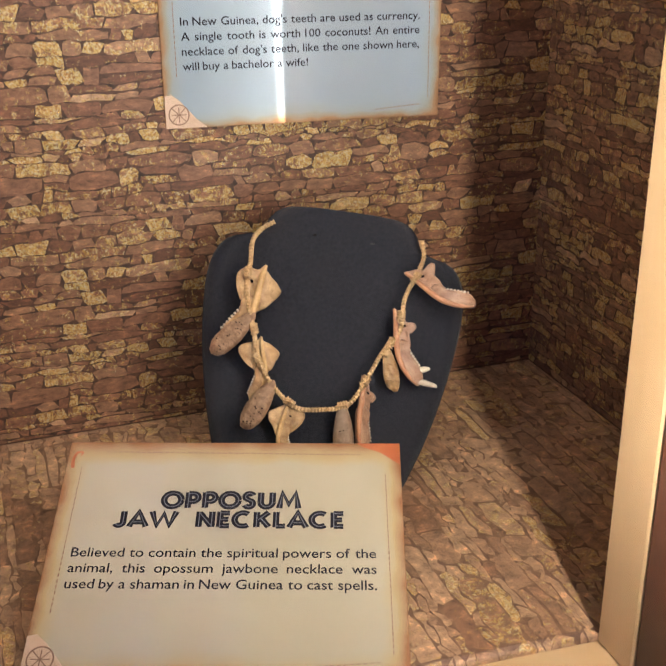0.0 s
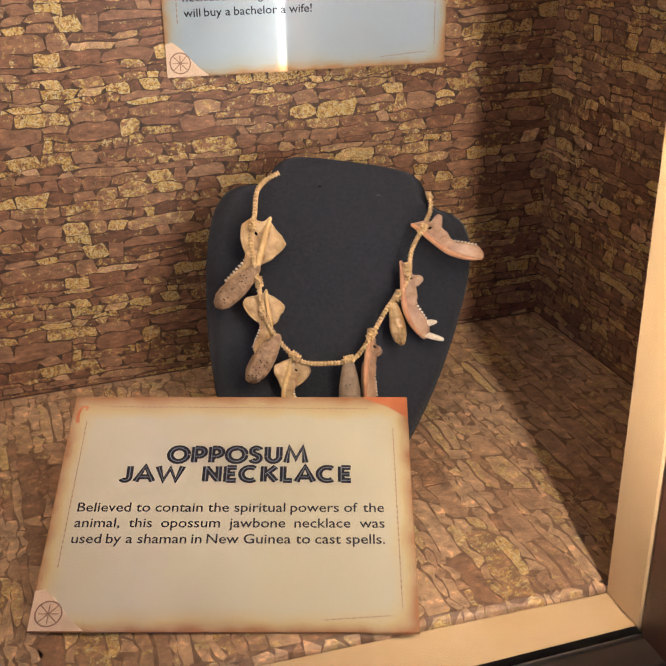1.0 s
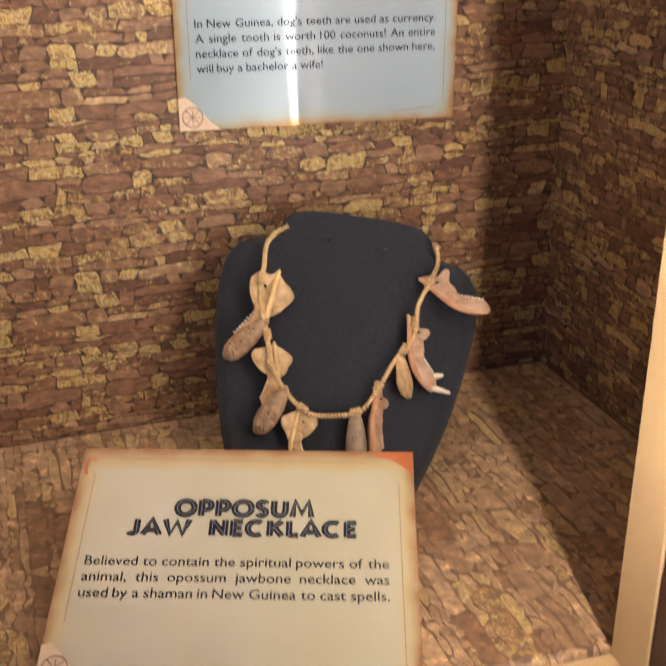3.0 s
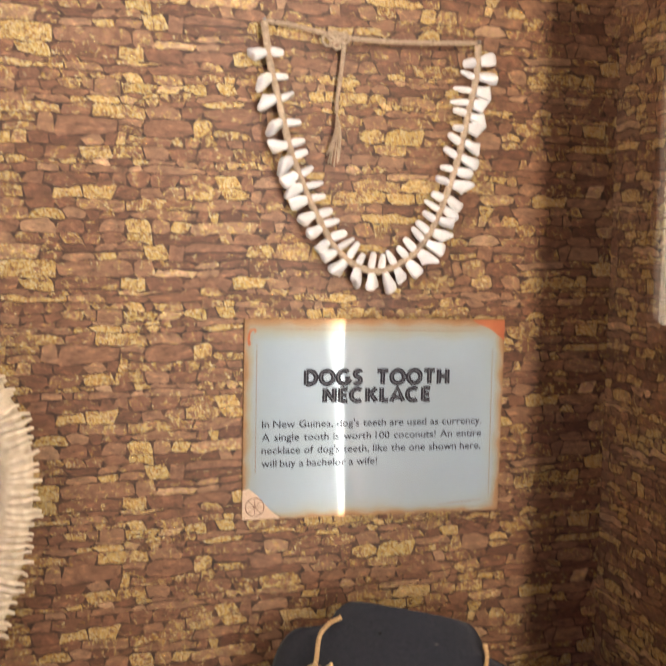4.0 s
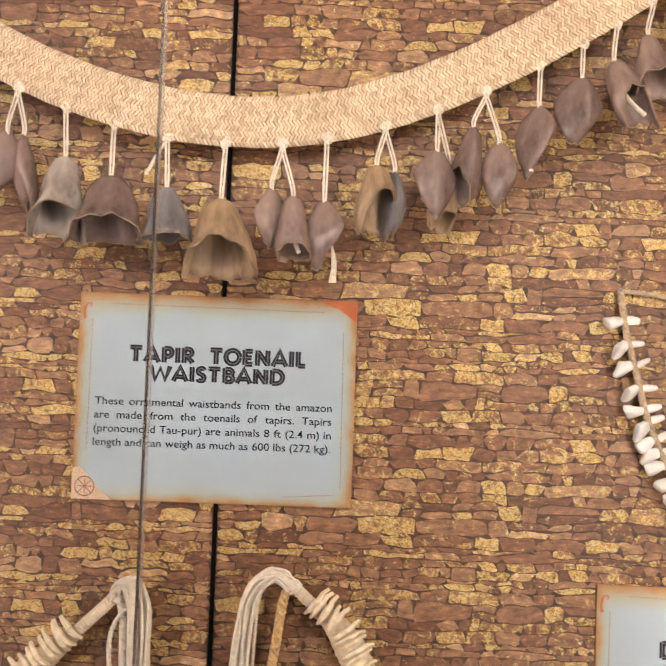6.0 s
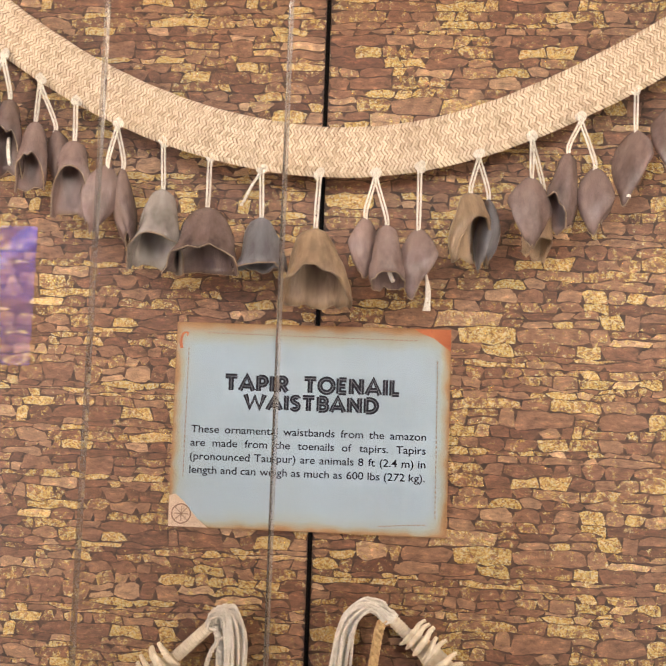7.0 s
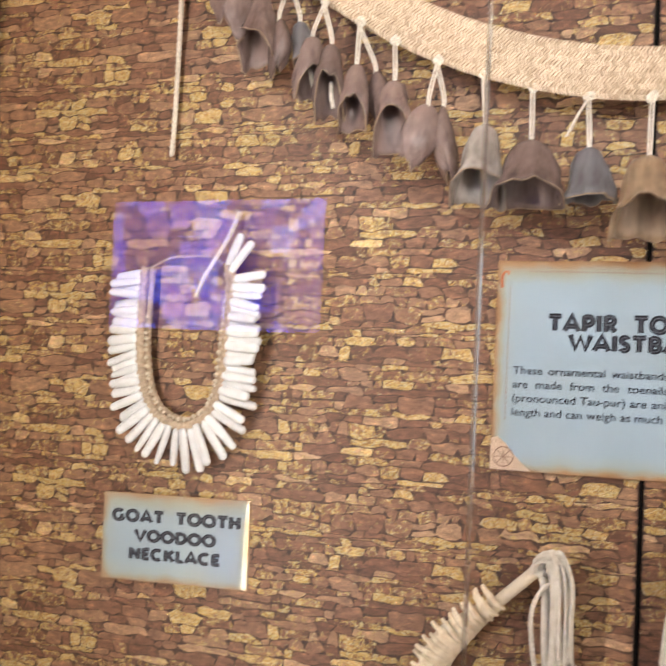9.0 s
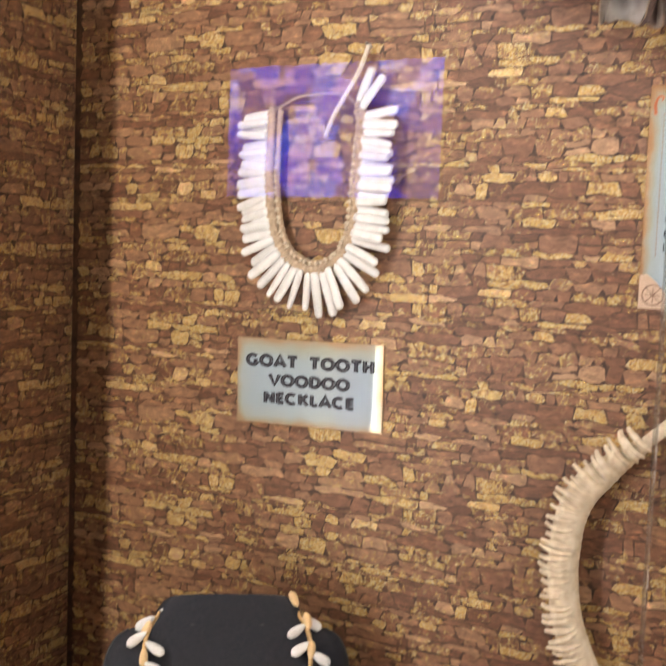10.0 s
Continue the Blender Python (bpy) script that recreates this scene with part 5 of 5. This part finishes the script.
for c in (wall(0.0520, 1.5295, 0.014), wall(-0.0575, 1.5205, 0.014)):
    kn = Geo()
    for k in range(6):
        r, o = rnd.uniform(0.0022, 0.0034), Vector((rnd.uniform(-1, 1), rnd.uniform(-0.6, 0.2), rnd.uniform(-1, 1))) * 0.0016
        tube([c + o + Vector((math.cos(a) * r, -abs(math.sin(a * 1.5)) * 0.0022, math.sin(a) * r)) for a in (j * 0.55 for j in range(13))], 0.0010, 5, kn)
    own(part("knot", kn, COTTON, collar, "small cotton knot"))


def tassel(points, spread, n, seed):
    """A bunch of twisted threads that part towards their cut ends."""
    r2, g = random.Random(seed), Geo()
    last = len(points) - 1
    for k in range(n):
        o = Vector((r2.uniform(-1, 1), r2.uniform(-1, 1), r2.uniform(-1, 1)))
        line = []
        for i, q in enumerate(points):
            f = 0.45 + 0.55 * i / last
            line.append(Vector(q) + Vector((o.x * spread * f, o.y * spread * 0.6 * f, o.z * spread * (0.5 if i < last else 0.9))) + Vector((r2.uniform(-1, 1), 0, 0)) * spread * 0.30)
        path = smooth_path(line, 6)
        rope(path, 0.00105, 2, 0.0036, g, 0.0010)
        for _ in range(3):
            d = Vector((r2.uniform(-1, 1) * 0.7, r2.uniform(-0.6, 0.6), -1)).normalized() * r2.uniform(0.002, 0.0045)
            tube([path[-1], path[-1] + d * 0.6, path[-1] + d + Vector((d.x * 0.4, 0, 0))], 0.0004, 4, g)
    return g


own(part("tassel", tassel([(0.0535, -0.015, 1.5280), (0.0460, -0.017, 1.5350), (0.0360, -0.018, 1.5355), (0.0270, -0.018, 1.5230), (0.0225, -0.017, 1.4980), (0.0210, -0.016, 1.4690)], 0.0078, 26, 7), COTTON, collar, "off-white cotton tassel"))
own(part("tassel", tassel([(-0.0585, -0.015, 1.5200), (-0.0540, -0.018, 1.5270), (-0.0475, -0.019, 1.5275), (-0.0435, -0.018, 1.5120), (-0.0425, -0.017, 1.4850), (-0.0415, -0.016, 1.4645)], 0.0080, 26, 8), COTTON, collar, "off-white cotton tassel"))
own(part("tie_cord", rope(smooth_path([(0.0530, -0.014, 1.527), (0.0470, -0.014, 1.522), (0.0415, -0.013, 1.485), (0.0330, -0.012, 1.440), (0.0220, -0.011, 1.380)], 8), 0.0030, 3, 0.010), TWINE, collar, "tan tie cord"))
own(part("tie_cord", rope(smooth_path([(-0.0570, -0.014, 1.521), (-0.0530, -0.014, 1.505), (-0.0520, -0.012, 1.470), (-0.0470, -0.011, 1.420), (-0.0420, -0.011, 1.370)], 8), 0.0028, 3, 0.010), COTTON, collar, "pale tie cord"))
own(part("loop", rope(smooth_path([(-0.0450, -0.018, 1.5150), (-0.0550, -0.017, 1.5080), (-0.0610, -0.015, 1.4930), (-0.0600, -0.013, 1.4700), (-0.0560, -0.012, 1.4500)], 8), 0.0016, 2, 0.006), COTTON, collar, "thin cotton loop"))

# ---------------------------------------------------------------- the necklace busts
HALF_W = [(0.0150, 0.034), (0.0145, 0.0385), (0.0115, 0.0430), (0.007, 0.0465), (0.0005, 0.0490), (-0.0035, 0.0545), (-0.0062, 0.0645), (-0.0115, 0.0725), (-0.023, 0.0782), (-0.040, 0.0797), (-0.062, 0.0780), (-0.085, 0.0745), (-0.110, 0.0690), (-0.135, 0.0615), (-0.1575, 0.0530)]


def bust(label, m, thick=0.016):
    """A padded black display bust; local x across, z up along its lean, -y the front."""
    root = thing("display_bust", label, "display bust", m)
    g, n, seg = Geo(), len(HALF_W), 18
    for v, w in HALF_W:
        neck = max(0.0, min(1.0, (v + 0.030) / 0.030))
        for k in range(seg):
            s = -1 + 2 * k / (seg - 1)
            edge = max(0.0, 1 - abs(s) ** 5)
            lift = 0.004 * math.exp(-(((s * w) / 0.040) ** 2)) * (0.4 + 0.6 * neck)
            g.v.append((s * w, -(thick * 0.5 * edge ** 0.5 + lift * edge), v))
    for v, w in HALF_W:
        for k in range(seg):
            s = -1 + 2 * k / (seg - 1)
            g.v.append((s * w, thick * 0.25 * max(0.0, 1 - abs(s) ** 5) ** 0.5, v))
    o = n * seg
    for i in range(n - 1):
        for k in range(seg - 1):
            g.f.append((i * seg + k, i * seg + k + 1, (i + 1) * seg + k + 1, (i + 1) * seg + k))
            g.f.append((o + (i + 1) * seg + k, o + (i + 1) * seg + k + 1, o + i * seg + k + 1, o + i * seg + k))
        for k in (0, seg - 1):
            q = (i * seg + k, (i + 1) * seg + k, o + (i + 1) * seg + k, o + i * seg + k)
            g.f.append(q if k == 0 else q[::-1])
    for i in (0, n - 1):
        for k in range(seg - 1):
            q = (i * seg + k, o + i * seg + k, o + i * seg + k + 1, i * seg + k + 1)
            g.f.append(q if i == 0 else q[::-1])
    part("padded_body", g, VELVET, root)
    rim = [Vector((s * w, 0.0015, v)) for s, rows in ((1, HALF_W[6:]),) for v, w in rows]
    part("piping", tube(smooth_path(rim, 3), 0.0008, 5), PIPING, root, "thin worn edge seam")
    part("piping", tube(smooth_path([Vector((-q.x, q.y, q.z)) for q in rim], 3), 0.0008, 5), PIPING, root, "thin worn edge seam")
    return root


# the first bust stands askew; its face lies in this frame
bu = Vector((0.9428, -0.3333, 0.0))
bv = Vector((0.15135, 0.42805, 0.89099))
bn = bu.cross(bv).normalized()
BASE = Vector((0.3199, -0.0662, 1.3438))


def face(u, v, out=0.004):
    """A point on the bust's face: u across, v up, out from the cloth."""
    return BASE + bu * u + bv * v + bn * out


th = radians(-8.5)
ru, rv = bu * math.cos(th) + bv * math.sin(th), bv * math.cos(th) - bu * math.sin(th)
bm_ = Matrix((ru, -bn, rv)).transposed().to_4x4()
bm_.translation = BASE + ru * 0.0170 - bn * 0.009
first = bust("black velvet display bust leaning back on the case floor", bm_)
leg = Geo()
slab([(-0.02, 0.0), (0.02, 0.0), (0.012, 0.10), (-0.012, 0.10)], 0.004, 0, leg)
part("easel_leg", leg, VELVET, first, "black strut behind", False, m=pose(0, 0.012, -0.155, -46, 0, 0) @ Matrix.Translation((0, 0.03, 0.0)))
pin_hole = part("pin_hole", blob(0.0012, 0.0026, 0.0026, 8, 4), GAP, first, "small dark pin hole")
pin_hole.matrix_basis = bm_.inverted() @ Matrix.Translation(face(0.0003, -0.0021, 0.0062))
lint = part("lint_spot", blob(0.0006, 0.003, 0.003, 8, 4), PIPING, first, "pale speck of lint")
lint.matrix_basis = bm_.inverted() @ Matrix.Translation(face(0.0355, -0.0077, 0.0030))

jawn = thing("jaw_necklace", "twine necklace of opossum jawbones and brown nuts on the bust", "necklace", Matrix.Translation(face(0, -0.06)))
cord_uv = [(-0.0240, 0.0065), (-0.0320, 0.0020), (-0.0372, -0.0060), (-0.0386, -0.0189), (-0.0404, -0.0366), (-0.0366, -0.0596), (-0.0327, -0.0799), (-0.0240, -0.0952), (-0.0115, -0.1068), (0.0037, -0.1083), (0.0189, -0.1059), (0.0292, -0.0934), (0.0396, -0.0758), (0.0512, -0.0608), (0.0539, -0.0431), (0.0617, -0.0280), (0.0665, -0.0165), (0.0655, -0.0060)]
cord = smooth_path([face(u, v, 0.0125 if 3 < i < 15 else 0.0075 if 1 < i < 16 else 0.003) for i, (u, v) in enumerate(cord_uv)], 10)
own(part("cord", wrapped_cord(cord, 0.00135, 0.0020, normal=tuple(bn), deep=0.30), TWINE, jawn, "tan cord bound round and round"))
own(part("cord_plies", rope([q + bn * 0.0006 + bu * 0.0008 for q in cord[12:60]], 0.0009, 2, 0.005, normal=tuple(bn)), TWINE, jawn))


def at_face(u, v, angle, out=0.008, tip=0.0, turn=0.0):
    """A frame on the face whose -z runs down the cloth turned by angle (degrees towards +u), tipped outwards."""
    f = Matrix((bu, -bn, bv)).transposed().to_4x4()
    f.translation = face(u, v, out)
    return f @ pose(0, 0, 0, 0, -angle, 0) @ pose(0, 0, 0, tip, 0, turn)


def jawbone(u, v, angle, size, flip, material, ridge_material, label, out=0.0085, tip=0.0, turn=0.0, wide=1.0, front=False):
    """Half a lower jaw hung by its ramus: a thin dished plate, the bar with its molars, a thick ridge down the far side and a flaring wing."""
    k, s = size, -1 if flip else 1
    m = at_face(u, v, angle, out, tip, turn)
    seed = Vector((angle * 0.37, size * 900, 0))
    plate = [(0.0, 0.02), (0.04, -0.07), (0.12, -0.10), (0.20, -0.14), (0.225, -0.23), (0.16, -0.36), (0.06, -0.46), (-0.02, -0.54), (-0.12, -0.50), (-0.09, -0.34), (-0.05, -0.2), (-0.03, -0.1)]
    if material == REDBONE:
        plate = [(0.0, 0.02), (0.05, -0.05), (0.10, -0.12), (0.12, -0.20), (0.23, -0.235), (0.245, -0.29), (0.14, -0.34), (0.10, -0.42), (0.04, -0.52), (-0.11, -0.50), (-0.10, -0.34), (-0.06, -0.20), (-0.03, -0.10)]
    bar = [(0.06, -0.44), (0.01, -0.53), (0.05, -0.65), (0.09, -0.78), (0.10, -0.88), (0.05, -0.98), (-0.02, -1.0), (-0.08, -0.9), (-0.12, -0.72), (-0.14, -0.55), (-0.12, -0.42), (-0.02, -0.38)]
    wing = [(-0.02, -0.03), (-0.12, -0.07), (-0.27, -0.15), (-0.295, -0.22), (-0.25, -0.35), (-0.16, -0.50), (-0.09, -0.40), (-0.04, -0.2)]

    def shaped(outline, stretch):
        loop = smooth_path([Vector((x * (stretch if x > 0 else 1), 0, z)) for x, z in outline + outline[:1]], 4)[:-1]
        return [((q.x + 0.016 * noise.noise(q * 11 + seed)) * k * s, (q.z + 0.016 * noise.noise(q * 11 - seed)) * k) for q in loop][::-s]

    def curl(p):
        x, z = p.x / k * s, p.z / k
        y = 0.06 * math.sin(z * 3.2) - 0.10 * max(0.0, x) * max(0.0, 1 + z * 1.8) + 0.020 * noise.noise(Vector((x, 0, z)) * 11 + seed)
        return Vector((p.x, p.y + y * k, p.z))

    def fold(p):
        q = curl(p)
        d = max(0.0, -p.x / k * s - 0.06)
        return Vector((q.x, q.y + k * (0.30 * d - 1.6 * d * d), q.z))

    g = Geo()
    slab(shaped(plate, wide), 0.055 * k, -0.026 * k, g, None, curl)
    slab(shaped(bar, 1.0), 0.085 * k, 0.004 * k, g, None, curl)
    if material != REDBONE:
        slab(shaped(wing, 1.0), 0.040 * k, -0.010 * k, g, None, fold)
    bone = own(part("jawbone", g, material, jawn, label, m=m))
    spine_line = [(0.0, 0.015), (-0.02, -0.1), (-0.06, -0.25), (-0.105, -0.42), (-0.13, -0.58), (-0.115, -0.74), (-0.075, -0.88), (-0.02, -0.985)]
    ridge = tube([curl(q) for q in smooth_path([Vector((x * k * s, -0.030 * k, z * k)) for x, z in spine_line], 4)], lambda t: k * (0.012 + 0.028 * math.sin(math.pi * min(1.0, 0.08 + t * 0.9))), 9, squash=0.9)
    part("ridge", ridge, ridge_material, bone, "thick smooth ridge")
    rim = tube([curl(q) for q in smooth_path([Vector((x * (wide if x > 0 else 1) * k * s, -0.022 * k, z * k)) for x, z in plate[:7]], 4)], 0.013 * k, 6)
    part("rim", rim, material, bone)
    for i in range(8):
        t = i / 7
        tooth = part("molar", blob(0.040 * k, 0.030 * k, 0.034 * k, 7, 5), TOOTH, bone, "small ivory molar")
        tooth.matrix_basis = Matrix.Translation(curl(Vector(((0.004 + 0.085 * t) * k * s, -0.022 * k, (-0.535 - 0.30 * t) * k)))) @ pose(0, 0, 0, 0, -70 * s, 0)
    if front:
        inc = part("incisor", tooth_geo(0.27 * k, 0.080 * k, 0.06 * k, 0.6), TOOTH, bone, "long pale front tooth")
        inc.matrix_basis = Matrix.Translation(curl(Vector((0.0, -0.01 * k, -0.94 * k)))) @ pose(0, 0, 0, 0, -56 * s, 0)
        can = part("canine", tooth_geo(0.14 * k, 0.080 * k, 0.06 * k, 0.4), TOOTH, bone, "short pointed tooth")
        can.matrix_basis = Matrix.Translation(curl(Vector((0.07 * k * s, -0.02 * k, -0.82 * k)))) @ pose(0, 0, 0, 0, -80 * s, 0)
    hole = part("foramen", blob(0.020 * k, 0.050 * k, 0.030 * k, 8, 4), GAP, bone, "small dark hole")
    hole.matrix_basis = Matrix.Translation(curl(Vector((0.055 * k * s, -0.002 * k, -0.22 * k)))) @ pose(0, 0, 0, -90, 0, 0) @ pose(0, 0, 0, 0, 0, 35)
    return bone


jawbone(-0.0292, -0.0222, -29, 0.053, True, BONE, HONEYRIDGE, "honey-coloured half jaw", tip=3)
jawbone(-0.0320, -0.0650, -7, 0.040, True, BONE, HONEYRIDGE, "honey-coloured half jaw", tip=4, wide=1.35)
jawbone(-0.0165, -0.1035, -2, 0.038, False, BONE, HONEYRIDGE, "honey-coloured half jaw", tip=5, wide=1.2)
jawbone(0.0285, -0.0885, 1, 0.046, False, REDBONE, ORANGEBONE, "narrow reddish half jaw seen edge on", tip=4, turn=42, wide=0.6)
jawbone(0.0478, -0.0493, 17, 0.047, False, REDBONE, ORANGEBONE, "greyish half jaw with an orange ridge and pale front tooth", out=0.010, tip=4, wide=0.75, front=True)
jawbone(0.0551, -0.0274, 64, 0.0455, False, REDBONE, ORANGEBONE, "reddish half jaw sticking out over the edge", out=0.010, tip=-4)
for u, v, a, ln, w, material, label, sd in ((-0.0350, -0.0500, -48, 0.0365, 0.0160, PUMICE, "pitted brown nut", 1), (-0.0240, -0.0905, -33, 0.0345, 0.0165, PUMICE, "pitted reddish-brown nut", 2), (0.0162, -0.1040, 1, 0.0380, 0.0155, SEED, "speckled grey seed pod", 3), (0.0428, -0.0715, 9, 0.0265, 0.0115, BONE, "pale crumpled shell", 4)):
    own(part("pendant_nut", blob(ln, w, w * 0.8, 36, 28, (0.0012, 0.0012, 0.0005, 0.0024)[sd - 1], 0.42, sd), material, jawn, label, m=at_face(u, v, a, 0.0125, 4)))
    if sd < 4:
        r3 = random.Random(sd)
        for _ in range(16 if sd < 3 else 5):
            s_, q_ = r3.uniform(0.28, 0.9), r3.uniform(-0.6, 0.6)
            half = math.sqrt(1 - (2 * s_ - 1) ** 2) * (1 - 0.42 * (1 - s_)) * w / 2
            own(part("pit", blob(0.0006, r3.uniform(0.0007, 0.0014), r3.uniform(0.0005, 0.0010), 7, 3), GAP, jawn, "small dark pit",
                     m=at_face(u, v, a, 0.0125, 4) @ Matrix.Translation((q_ * half, -0.8 * half * math.sqrt(1 - q_ * q_) - 0.0001, -ln * s_)) @ pose(0, 0, 0, -90, 0, 40 * q_)))
# bindings: short tight turns of twine over the cord
for u, v, du, dv in ((-0.0395, -0.0262, -0.1, -1.0), (-0.0360, -0.0600, 0.2, -1.0), (-0.0335, -0.0790, 0.4, -0.9), (-0.0150, -0.1040, 0.8, -0.6), (0.0165, -0.1060, 1.0, 0.2), (0.0300, -0.0915, 0.6, 0.8), (0.0455, -0.0690, 0.5, 0.85), (0.0515, -0.0530, 0.2, 1.0), (0.0610, -0.0300, 0.5, 0.9)):
    d = (bu * du + bv * dv).normalized()
    c = face(u, v, 0.0128)
    kn = wrapped_cord([c - d * 0.0032, c - d * 0.001, c + d * 0.001, c + d * 0.0032], 0.0024, 0.0017, normal=tuple(bn))
    tube(smooth_path([c + d * 0.003 + bn * 0.002, c + bn * 0.0034 + bu * 0.001, c - d * 0.0025 + bn * 0.0022 - bu * 0.0014, c - d * 0.005 + bn * 0.001 + bu * 0.001], 5), 0.0006, 5, kn)
    own(part("binding", kn, TWINE, jawn, "tight turns of tan twine"))

# the second bust, with its shell necklace
lm = pose(-0.3284, -0.0815, 1.3609, -24, 0, 32.5)
second = bust("black velvet display bust leaning in the corner of the case", lm)
leg2 = Geo()
slab([(-0.02, 0.0), (0.02, 0.0), (0.012, 0.10), (-0.012, 0.10)], 0.004, 0, leg2)
part("easel_leg", leg2, VELVET, second, "black strut behind", False, m=pose(0, 0.012, -0.155, -46, 0, 0) @ Matrix.Translation((0, 0.03, 0.0)))
for x in (-0.0235, 0.0215):
    part("lint_spot", blob(0.0006, 0.0035, 0.004, 8, 4), PIPING, second, "pale speck of lint", m=Matrix.Translation((x, -0.0118, -0.004)))
shelln = thing("shell_necklace", "necklace of white and orange shells on the bust", "necklace", lm.copy())
shell_path = smooth_path([(-0.045, -0.001, 0.004), (-0.0525, -0.010, -0.012), (-0.052, -0.013, -0.040), (-0.044, -0.015, -0.075), (-0.022, -0.016, -0.105), (0.0, -0.016, -0.114), (0.022, -0.016, -0.105), (0.044, -0.015, -0.075), (0.052, -0.013, -0.040), (0.0525, -0.010, -0.012), (0.045, -0.001, 0.004)], 8)
part("cord", wrapped_cord(shell_path, 0.0015, 0.003), TWINE, shelln)
ORANGE = plain("orange_shell", (0.66, 0.44, 0.20), (0.88, 0.68, 0.40), 120, 0.4)
shell_a, shell_b = blob(0.0150, 0.0088, 0.006, 12, 9, 0.0005, 0.5, 5).mesh("shell", WHITETOOTH), blob(0.0115, 0.0062, 0.006, 10, 8, 0.0003, 0.2, 6).mesh("shell", ORANGE)
for i, (q, t) in enumerate(resample(shell_path, 0.0062)):
    side = -1 if i % 2 else 1
    if i % 3 == 2:
        part("shell", shell_b, None, shelln, "small orange shell", m=pointing(q + Vector((0, -0.002, 0.004)), t, rnd.uniform(-8, 8)))
    else:
        part("shell", shell_a, None, shelln, m=pointing(q + Vector((0, -0.0025, 0.002)), Vector((side * 0.9, 0, -0.55)), rnd.uniform(-10, 10), rnd.uniform(-30, 30)))
